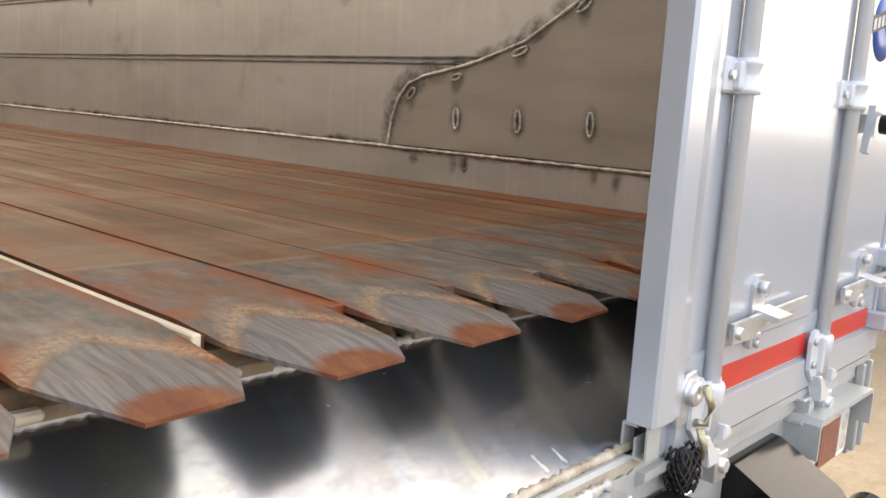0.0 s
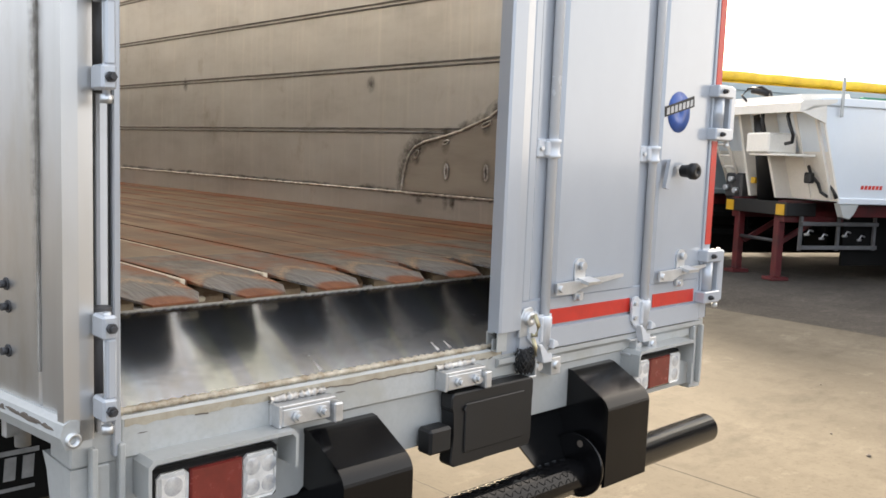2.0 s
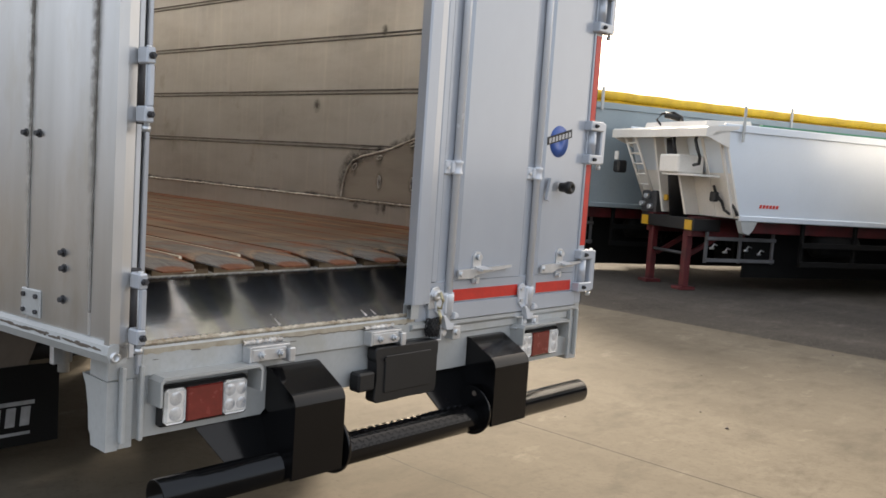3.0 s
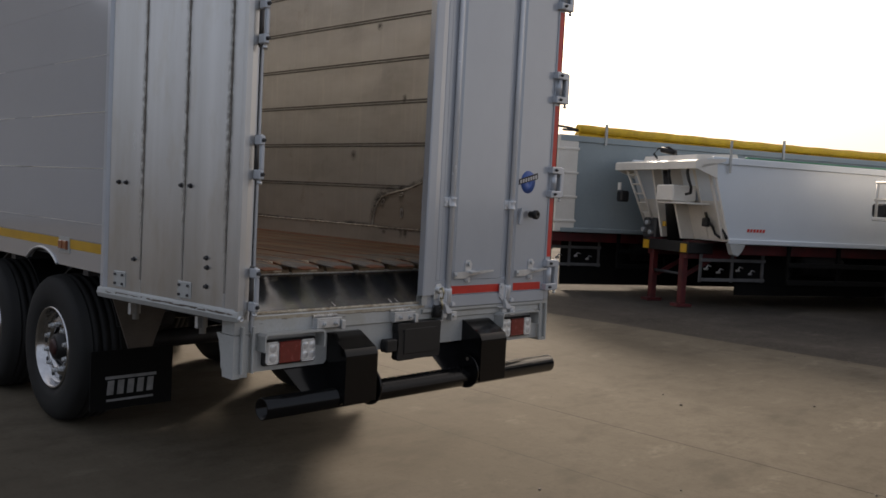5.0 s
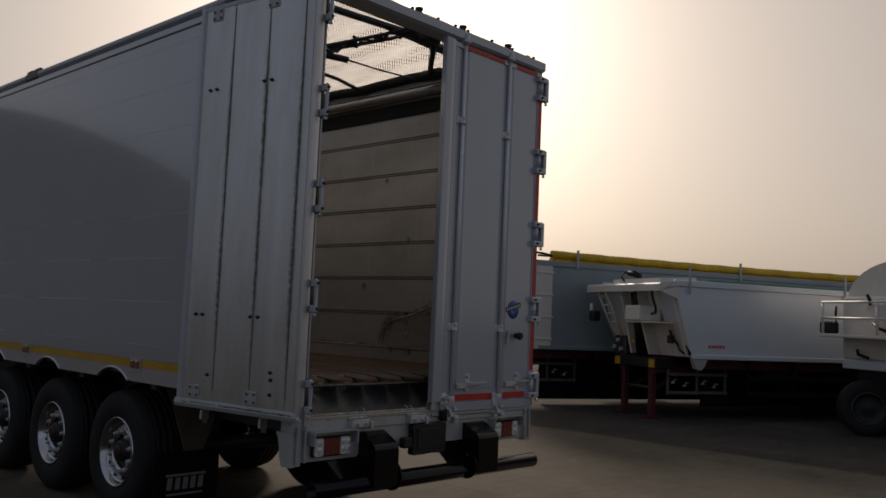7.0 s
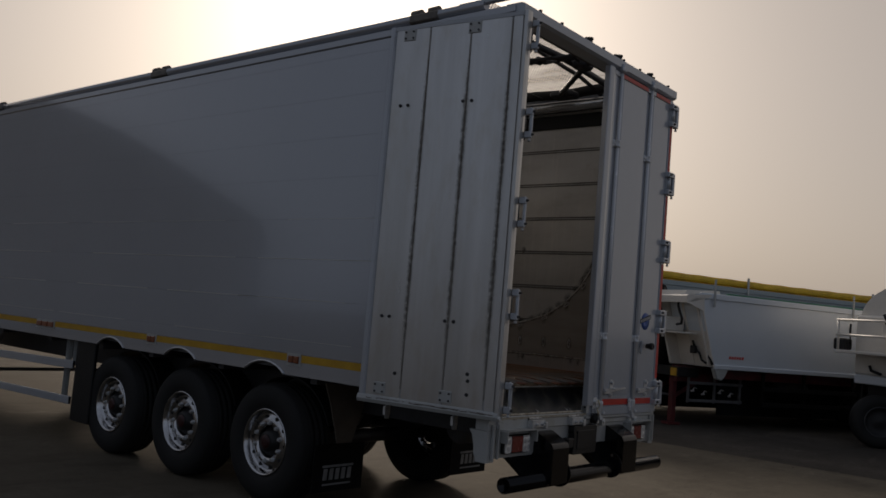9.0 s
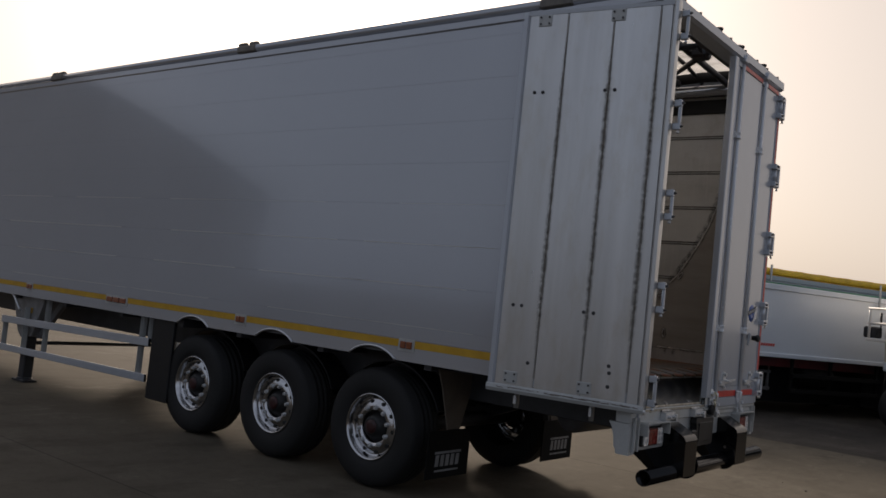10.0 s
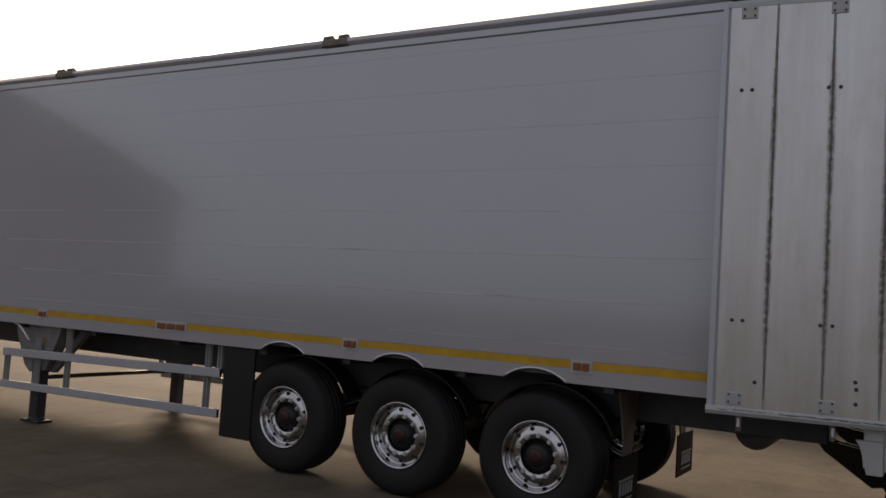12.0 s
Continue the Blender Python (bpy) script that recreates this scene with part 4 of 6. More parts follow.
# raised panels with shallow channels behind the rods
for y0, y1 in ((0.11, 0.165), (0.27, 0.735), (0.845, 1.185)):
    bm = B()
    prism(bm, [(0.034, y0), (0.043, y0 + 0.014), (0.043, y1 - 0.014), (0.034, y1)], "z", 1.225, 3.93)
    part("door_panel", bm, PAINT, skin)
bm = B()
prism(bm, [(0.01, 0.004), (0.01, 0.052), (0.03, 0.052), (0.034, 0.1), (0.044, 0.108), (0.058, 0.1), (0.066, 0.06), (0.066, 0.004), (0.061, -0.005), (0.016, -0.005)], "z", 1.138, 3.962)
part("closing_stile", bm, PAINT, skin, "thick silver edge profile of the door")
bm = B()
prism(bm, [(0.006, 1.19), (0.006, 1.243), (0.05, 1.243), (0.05, 1.19)], "z", 1.06, 3.955, 0.003)
part("hinge_stile", bm, PAINT, skin)
for z0, z1 in ((1.052, 1.128), (3.915, 3.96)):
    bm = B()
    prism(bm, [(0.034, z0), (0.05, z0 + 0.004), (0.05, z1 - 0.004), (0.034, z1)], "y", 0.108, 1.19)
    part("door_rail", bm, PAINT, skin)
bm = B()
prism(bm, [(0.034, 1.128), (0.04, 1.13), (0.04, 1.22), (0.034, 1.225)], "y", 0.108, 1.19)
part("door_rail", bm, PAINT, skin)
bm = B()
prism(bm, [(0.0, 1.02), (0.03, 1.02), (0.046, 1.034), (0.046, 1.05), (0.0, 1.05)], "y", 0.02, 1.22)
part("door_foot_seal", bm, FRAME, skin)
# end of the hollow bottom profile at the closing edge
bm = B()
box(bm, 0.008, 0.012, -0.003, 0.04, 1.078, 1.1365)
box(bm, 0.052, 0.056, -0.003, 0.04, 1.078, 1.1365)
box(bm, 0.012, 0.052, -0.003, 0.04, 1.078, 1.082)
box(bm, 0.012, 0.036, -0.003, 0.04, 1.1325, 1.1365)
box(bm, 0.032, 0.036, -0.003, 0.04, 1.082, 1.115)
hollow = part("bottom_profile_end", bm, FRAME, skin, "cut end of the hollow door profile")
bm = B()
box(bm, 0.012, 0.052, 0.034, 0.039, 1.082, 1.132)
part("profile_shadow_plug", bm, PLASTIC, hollow)
# tapes
for y0, y1, z0, z1 in ((0.262, 0.714, 1.134, 1.184), (0.862, 1.152, 1.134, 1.184)):
    bm = B()
    box(bm, 0.0405, 0.0425, y0, y1, z0, z1)
    part("red_tape", bm, RED_TAPE, skin, "red reflective tape strip")
for z0, z1 in ((1.36, 1.77), (1.985, 2.41), (2.63, 3.05), (3.27, 3.71)):
    bm = B()
    box(bm, 0.05, 0.0525, 1.2, 1.24, z0, z1)
    part("red_tape", bm, RED_TAPE, skin, "red reflective tape strip")
for y0, y1 in ((0.25, 0.72), (0.88, 1.17)):
    bm = B()
    box(bm, 0.05, 0.0525, y0, y1, 3.92, 3.955)
    part("red_tape", bm, RED_TAPE, skin, "red reflective tape strip")
rods = [rod_fittings(trailer, 0.222, (1.708, 3.34), 1.046, 4.02), rod_fittings(trailer, 0.79, (1.706, 3.32), 1.046, 4.02)]
# foot brackets, cams and keepers of the rods
for rod, y in zip(rods, (0.222, 0.79)):
    bm = B()
    prism(bm, [(y - 0.084, 1.165), (y - 0.074, 1.186), (y - 0.052, 1.19), (y - 0.036, 1.176), (y + 0.026, 1.176), (y + 0.026, 1.084), (y - 0.028, 1.084), (y - 0.052, 1.072), (y - 0.08, 1.1)], "x", 0.087, 0.096)
    bracket = part("rod_bracket", bm, RODPAINT, rod)
    bm = B()
    lathe(bm, [(1.078, 0.016), (1.078, 0.021), (1.13, 0.0215), (1.135, 0.0255), (1.166, 0.0255), (1.172, 0.022), (1.172, 0.016)], (0.088, y, 0.0), "z", 18)
    part("rod_collar", bm, RODPAINT, rod)
    bm = B()
    box(bm, 0.0865, 0.108, y - 0.034, y - 0.024, 1.088, 1.17, 0.003)
    part("bracket_web", bm, RODPAINT, rod)
    bm = B()
    prism(bm, [(y - 0.05, 1.085), (y - 0.03, 1.082), (y - 0.004, 1.048), (y + 0.022, 1.046), (y + 0.022, 1.018), (y - 0.022, 1.018), (y - 0.03, 1.05)], "x", 0.084, 0.112, 0.003)
    part("locking_cam", bm, RODPAINT, rod)
    bm = B()
    prism(bm, [(y + 0.016, 1.062), (y + 0.05, 1.07), (y + 0.04, 1.086), (y + 0.018, 1.094)], "x", 0.084, 0.118, 0.003)
    part("cam_lip", bm, RODPAINT, rod)
    for dy, z in ((-0.066, 1.165), (-0.066, 1.112)):
        bm = B()
        cyl(bm, (0.096, y + dy, z), (0.104, y + dy, z), 0.0085, seg=6)
        part("bolt", bm, ZINC, rod)
    bm = B()
    box(bm, 0.045, 0.115, y - 0.04, y + 0.04, 3.965, 4.0, 0.006)
    cyl(bm, (0.088, y, 3.95), (0.088, y, 4.03), 0.028, seg=12)
    part("top_cam", bm, PAINT, rod)
    # keeper: an open channel and a bolted block on one plate
    bm = B()
    box(bm, 0.0, 0.012, y - 0.085, y + 0.08, 0.95, 1.012, 0.002)
    keeper = part("keeper", bm, ZINC, trailer, "zinc plated rod keeper on the sill")
    for y0, y1, z0, z1 in ((-0.085, -0.035, 1.004, 1.012), (-0.085, -0.035, 0.95, 0.958), (-0.043, -0.035, 0.958, 1.004), (0.03, 0.078, 0.948, 1.006)):
        bm = B()
        box(bm, 0.0125, 0.062 if y0 > 0 else 0.056, y + y0, y + y1, z0, z1, 0.002)
        part("keeper_lug", bm, ZINC, keeper)
    for dy, x1 in ((-0.012, 0.05), (0.054, 0.072)):
        bm = B()
        cyl(bm, (0.012, y + dy, 0.98), (x1, y + dy, 0.98), 0.014, seg=6)
        part("bolt", bm, ZINC, keeper)
    keeper.matrix_basis = pose(-0.025, 0, 0.022)
# flat handle bars with their catches
bars = []
for y0, y1, yc in ((0.262, 0.63, 0.4), (0.865, 1.2, 1.03)):
    bm = B()
    prism(bm, [(y0, 1.235), (y0, 1.272), (y0 + 0.12, 1.276), (y1, 1.282), (y1, 1.272), (y0 + 0.14, 1.25), (y0 + 0.09, 1.232)], "x", 0.062, 0.07)
    cyl(bm, (0.055, y0 + 0.02, 1.253), (0.08, y0 + 0.02, 1.253), 0.012, seg=8)
    bar = part("handle_bar", bm, ZINC, trailer, "flat zinc plated door handle bar")
    bars.append(bar)
    bm = B()
    prism(bm, [(yc - 0.028, 1.27), (yc + 0.028, 1.27), (yc + 0.03, 1.33), (yc + 0.016, 1.346), (yc - 0.014, 1.346), (yc - 0.028, 1.33)], "x", 0.044, 0.054)
    cyl(bm, (0.054, yc + 0.004, 1.322), (0.07, yc + 0.004, 1.322), 0.014, seg=8)
    prism(bm, [(0.05, 1.268), (0.1, 1.262), (0.102, 1.272), (0.05, 1.282)], "y", yc - 0.012, yc + 0.06)
    box(bm, 0.044, 0.06, yc - 0.025, yc + 0.02, 1.205, 1.235, 0.004)
    part("handle_catch", bm, ZINC, bar)
    bm = B()
    cyl(bm, (0.06, yc - 0.008, 1.216), (0.07, yc - 0.008, 1.216), 0.01, seg=8)
    part("bolt", bm, ZINC, bar)
# small ratchet with its hook and a bundled black net
bm = B()
prism(bm, [(0.1, 1.09), (0.172, 1.095), (0.17, 1.165), (0.155, 1.185), (0.12, 1.18), (0.103, 1.15)], "x", 0.086, 0.094, 0.002)
ratchet = part("ratchet", bm, ZINC, trailer, "zinc plated ratchet with a bundled black strap net")
bm = B()
lathe(bm, [(0.094, 0.001), (0.108, 0.001), (0.11, 0.018), (0.105, 0.024), (0.098, 0.02), (0.094, 0.024)], (0, 0.14, 1.148), "x", 14)
part("ratchet_hub", bm, ZINC, ratchet)
for pts in ([(0.118, 0.142, 1.165), (0.13, 0.15, 1.13), (0.124, 0.147, 1.098), (0.112, 0.135, 1.1)], [(0.118, 0.138, 1.09), (0.128, 0.142, 1.06), (0.12, 0.152, 1.035), (0.108, 0.14, 1.03)]):
    bm = B()
    pipe(bm, pts, 0.007, 8)
    part("ratchet_hook", bm, BRASS, ratchet)
bm = B()
# diamond mesh wrapped round a drooping bundle
rows, turns = 9, 14
for k in range(turns):
    for way in (1, -1):
        pts = []
        for j in range(rows):
            f = j / (rows - 1)
            a = 2 * math.pi * k / turns + way * 1.6 * f
            rr = 0.025 + 0.01 * math.sin(math.pi * f) + 0.005 * math.sin(5 * a)
            pts.append((0.098 + 0.75 * rr * math.cos(a), 0.13 + rr * math.sin(a), 1.055 - 0.08 * f))
        pipe(bm, pts, 0.0022, 5)
tagged(part("strap_net", bm, PLASTIC, ratchet), "black bundled strap net", kind="stuff")
bm = B()
lathe(bm, [(0.0, 0.001), (0.004, 0.018), (0.035, 0.025), (0.065, 0.02), (0.078, 0.001)], (0.098, 0.13, 0.976), "z", 12)
part("net_core", bm, PLASTIC, ratchet)
# round sticker with bars and the rubber buffer
bm = B()
lathe(bm, [(0.0435, 0.001), (0.0445, 0.001), (0.0445, 0.076), (0.0435, 0.076)], (0, 0.957, 1.868), "x", 40)
logo = part("round_sticker", bm, BLUE, skin, "round blue sticker with a black band")
bm = B()
prism(bm, [(0.862, 1.845), (1.06, 1.895), (1.055, 1.935), (0.858, 1.882)], "x", 0.0435, 0.0458)
part("sticker_band", bm, PLASTIC, logo)
for k in range(7):
    bm = B()
    y0 = 0.872 + 0.0262 * k
    z0 = 1.854 + 0.0262 * k * 0.25
    prism(bm, [(y0, z0), (y0 + 0.017, z0 + 0.004), (y0 + 0.017, z0 + 0.028), (y0, z0 + 0.024)], "x", 0.0455, 0.0468)
    part("sticker_bar", bm, WHITE_MARK, logo)
bm = B()
lathe(bm, [(0.045, 0.001), (0.09, 0.001), (0.094, 0.009), (0.112, 0.01), (0.112, 0.025), (0.104, 0.031), (0.084, 0.031), (0.079, 0.025), (0.045, 0.022), (0.045, 0.001)], (0, 0.978, 1.65), "x", 24)
buf = part("rubber_buffer", bm, PLASTIC, trailer, "round black rubber door buffer on a bracket")
bm = B()
prism(bm, [(0.85, 1.585), (0.872, 1.69), (0.958, 1.69), (0.958, 1.675), (0.89, 1.665), (0.875, 1.58)], "x", 0.044, 0.06)
part("buffer_bracket", bm, PAINT, buf)

# the closed door sits a little inside the frame, with the rods in its channels
SKIN_X, ROD_X = -0.03, -0.066
skin.matrix_basis = pose(SKIN_X, 0, 0)
for rod in rods:
    rod.matrix_basis = pose(ROD_X, 0, 0)
for bar in bars:
    bar.matrix_basis = pose(SKIN_X - 0.004, 0, 0)
ratchet.matrix_basis = pose(-0.07, 0, 0.02)
buf.matrix_basis = pose(-0.015, 0, 0)

for side in (-1, 1):
    for z in (1.232, 1.88, 2.532, 3.17, 3.815):
        hinge(trailer, z, side)

# open door, folded back along the side: built flat in the plane x (0 to -1.24), y = 0 outwards, then swung
swing = new("open_door")
swing.parent = trailer
swing.matrix_basis = pose(0.045, -1.3, 0, 0, 0, 7.6)
tagged(swing, "raw aluminium inner face of the door folded open")
DW, DR, DZ0, DZ1 = -1.155, 0.055, 1.1, 3.985
bm = B()
box(bm, DW, DR - 0.02, -0.004, 0.03, DZ0, DZ1)
part("door_core", bm, PAINT, swing)
xs = [DR - 0.045, -0.08, -0.424, -0.79, DW + 0.042]
for k in range(4):
    bm = B()
    prism(bm, [(xs[k + 1] + 0.004, -0.004), (xs[k + 1] + 0.008, -0.012), (xs[k] - 0.008, -0.012), (xs[k] - 0.004, -0.004)], "z", DZ0 + 0.02, DZ1 - 0.02)
    part("door_board", bm, DOORIN, swing, "stained raw aluminium door board")
for x in xs[1:-1]:
    bm = B()
    n = 40
    for j in range(n):
        za, zb = DZ0 + 0.1 + (DZ1 - DZ0 - 0.15) * j / n, DZ0 + 0.1 + (DZ1 - DZ0 - 0.15) * (j + 1) / n
        w = 0.0032 + 0.001 * math.sin(1.3 * j + 5 * x) + 0.0016 * random.random()
        box(bm, x - w, x + w, -0.0155, -0.004, za, zb)
    part("board_seam", bm, DOORSEAM, swing, "smeared grey sealant seam")
for k in range(9):
    x = xs[1 + k % 3] + 0.008 * (random.random() - 0.5)
    soot(swing, x, (2.55, 1.95, 3.1)[k // 3], 0.024 + 0.01 * random.random(), 1.5 if k < 3 else 0.7, 0.002 * (random.random() - 0.5), -0.0162 - 0.00003 * k, "seam_smear", "soft dark smear beside the door seam", SMEAR)
bm = B()
prism(bm, [(DW - 0.005, 0.03), (DW - 0.005, -0.022), (DW + 0.03, -0.026), (DW + 0.042, -0.004), (DW + 0.042, 0.03)], "z", DZ0, DZ1)
part("door_edge", bm, PAINT, swing)
bm = B()
prism(bm, [(DR - 0.045, 0.03), (DR - 0.045, -0.014), (DR - 0.03, -0.03), (DR - 0.005, -0.03), (DR, 0.0), (DR, 0.03)], "z", DZ0 - 0.02, DZ1)
part("door_edge", bm, DOORIN, swing)
bm = B()
prism(bm, [(-0.016, DZ1 - 0.03), (-0.02, DZ1), (0.03, DZ1), (0.03, DZ1 - 0.03)], "x", DW, DR - 0.02)
part("door_top_rail", bm, PAINT, swing)
bm = B()
prism(bm, [(-0.02, DZ0 + 0.028), (-0.034, DZ0 + 0.02), (-0.04, DZ0 - 0.005), (-0.03, DZ0 - 0.03), (0.025, DZ0 - 0.036), (0.03, DZ0 + 0.02)], "x", DW - 0.01, DR)
part("door_bottom_rail", bm, FRAME, swing, "bottom rail with torn rubber remains")
bm = B()
cyl(bm, (DR - 0.05, -0.016, DZ0 - 0.012), (DR + 0.01, -0.016, DZ0 - 0.012), 0.015, seg=16, inner=0.009)
part("rail_tube_end", bm, ZINC, swing, "open round tube end of the bottom rail")
bm = B()
for k in range(70):
    w = 0.012 + 0.07 * random.random() ** 2
    x = DW + 0.02 + (1.16 - w) * random.random()
    z = DZ0 + 0.003 + 0.008 * random.random()
    h = 0.0012 + 0.0022 * random.random()
    prism(bm, [(x, z), (x + w * 0.4, z - h), (x + w, z - 0.3 * h), (x + w * 0.8, z + h), (x + w * 0.25, z + 1.4 * h)], "y", -0.0385 - 0.00002 * k, -0.03)
tagged(part("rubber_remains", bm, BROWNGUARD, swing), "torn dark rubber remains", kind="stuff")
for x in (-0.98, -0.395):
    for z in (DZ0 + 0.085, DZ1 - 0.075):
        bm = B()
        box(bm, x - 0.055, x + 0.055, -0.019, -0.01, z - 0.045, z + 0.045, 0.004)
        pl = part("fixing_plate", bm, FRAME, swing, "small bolted grey plate")
        for dx in (-0.035, 0.035):
            for dz in (-0.025, 0.025):
                bm = B()
                cyl(bm, (x + dx, -0.019, z + dz), (x + dx, -0.027, z + dz), 0.008, seg=6)
                part("bolt", bm, STEEL_DARK, pl)
for x, z in ((-1.015, 3.352), (-0.945, 3.352), (-0.45, 3.352), (-0.375, 3.352), (-1.015, 1.725), (-0.945, 1.725), (-0.45, 1.725), (-0.375, 1.725), (-0.218, 1.317), (-0.22, 1.22), (-0.225, 1.365), (-0.85, 1.307)):
    bm = B()
    cyl(bm, (x, -0.012, z), (x, -0.015, z), 0.014, seg=10)
    cyl(bm, (x, -0.015, z), (x, -0.028, z), 0.0085, seg=8)
    part("screw", bm, STEEL_DARK, swing)
for x in (-0.95, -0.35):
    bm = B()
    cyl(bm, (x, 0.075, 0.955), (x, 0.075, 3.99), 0.018, seg=12)
    box(bm, x - 0.01, x + 0.012, 0.03, 0.1, 0.985, 1.05, 0.003)
    part("lock_rod", bm, ZINC, swing, "lock rod of the open door")


# ---- rear lights and bumper ----
def tail_lamp(y_c, flip):
    """A lamp cluster under a folded hood; flip mirrors it."""
    def yy(v):
        return y_c + flip * v
    bm = B()
    box(bm, -0.01, 0.022, y_c - 0.165, y_c + 0.165, 0.818, 0.952, 0.008)
    lamp = part("tail_lamp", bm, PLASTIC, trailer, "rear lamp cluster with clear and red lenses under a grey hood")
    bm = B()
    prism(bm, [(y_c - 0.192, 0.9), (y_c - 0.192, 0.98), (y_c - 0.18, 0.994), (y_c + 0.18, 0.994), (y_c + 0.192, 0.98), (y_c + 0.192, 0.9), (y_c + 0.184, 0.9), (y_c + 0.184, 0.974), (y_c + 0.174, 0.984), (y_c - 0.174, 0.984), (y_c - 0.184, 0.974), (y_c - 0.184, 0.9)], "x", -0.012, 0.07)
    part("lamp_hood", bm, FRAME, lamp)
    bm = B()
    box(bm, 0.018, 0.034, *sorted((yy(-0.075), yy(0.06))), 0.828, 0.942, 0.004)
    part("red_lens", bm, REDLENS, lamp)
    for a, b in ((-0.155, -0.078), (0.063, 0.155)):
        bm = B()
        box(bm, 0.018, 0.032, *sorted((yy(a), yy(b))), 0.826, 0.944, 0.011)
        part("clear_lens", bm, CLEAR, lamp)
    spots = [(-0.116, 0.86), (-0.116, 0.91), (0.087, 0.86), (0.087, 0.91), (0.132, 0.86), (0.132, 0.91)]
    for dy, z in spots:
        bm = B()
        r = 0.021 if dy > 0 else 0.023
        lathe(bm, [(0.0319, r), (0.0324, r * 0.9), (0.0336, r * 0.6), (0.0344, r * 0.3), (0.0346, 0.0005)], (0, yy(dy), z), "x", 18)
        part("led_spot", bm, LED, lamp)
    return lamp


tail_lamp(-0.945, 1)
tail_lamp(0.905, -1)

for y0, y1 in ((-0.795, -0.605), (-0.235, -0.05)):
    bm = B()
    box(bm, 0.0, 0.008, y0, y1 - 0.02, 0.994, 1.05, 0.002)
    box(bm, 0.008, 0.046, y0, y0 + 0.01, 0.994, 1.05, 0.002)
    box(bm, 0.008, 0.046, y0 + 0.01, y1 - 0.02, 1.042, 1.05, 0.002)
    box(bm, 0.034, 0.046, y0 + 0.01, y1 - 0.035, 0.996, 1.041, 0.003)
    box(bm, 0.008, 0.062, y1 - 0.034, y1 - 0.006, 0.984, 1.036, 0.004)
    blk = part("door_keeper", bm, ZINC, trailer, "zinc plated keeper bracket on the sill")
    bm = B()
    bead(bm, (0.006, y0 - 0.004, 1.0585), (0.006, y1 - 0.03, 1.0585), 0.0085, 0.006, 0.6)
    part("keeper_weld", bm, WELD, blk, "pale lumpy weld on the keeper")
    for y in (y0 + 0.05, y1 - 0.062):
        bm = B()
        cyl(bm, (0.046, y, 1.018), (0.056, y, 1.018), 0.015, seg=6)
        cyl(bm, (0.056, y, 1.018), (0.068, y, 1.018), 0.0085, seg=8)
        part("bolt", bm, ZINC, blk)

bm = B()
prism(bm, [(-0.205, 0.985), (0.14, 0.985), (0.15, 0.975), (0.15, 0.93), (0.14, 0.92), (0.14, 0.8), (0.148, 0.79), (0.14, 0.765), (0.05, 0.762), (0.04, 0.77), (-0.06, 0.77), (-0.07, 0.762), (-0.195, 0.762), (-0.21, 0.775), (-0.2, 0.86), (-0.2, 0.93), (-0.212, 0.94), (-0.212, 0.975)], "x", 0.0, 0.052, 0.004)
socket = part("socket_panel", bm, PLASTIC, trailer, "black plastic panel on the rear apron")
bm = B()
box(bm, 0.052, 0.058, -0.16, 0.1, 0.8, 0.95, 0.003)
cyl(bm, (0.052, -0.16, 0.935), (0.062, -0.16, 0.935), 0.008, seg=8)
part("raised_face", bm, PLASTIC, socket)
bm = B()
box(bm, 0.0, 0.06, -0.3, -0.213, 0.82, 0.895, 0.008)
part("cable_gland", bm, PLASTIC, socket)

bumper = new("bumper")
bumper.parent = trailer
tagged(bumper, "glossy black tubular rear bumper with step")
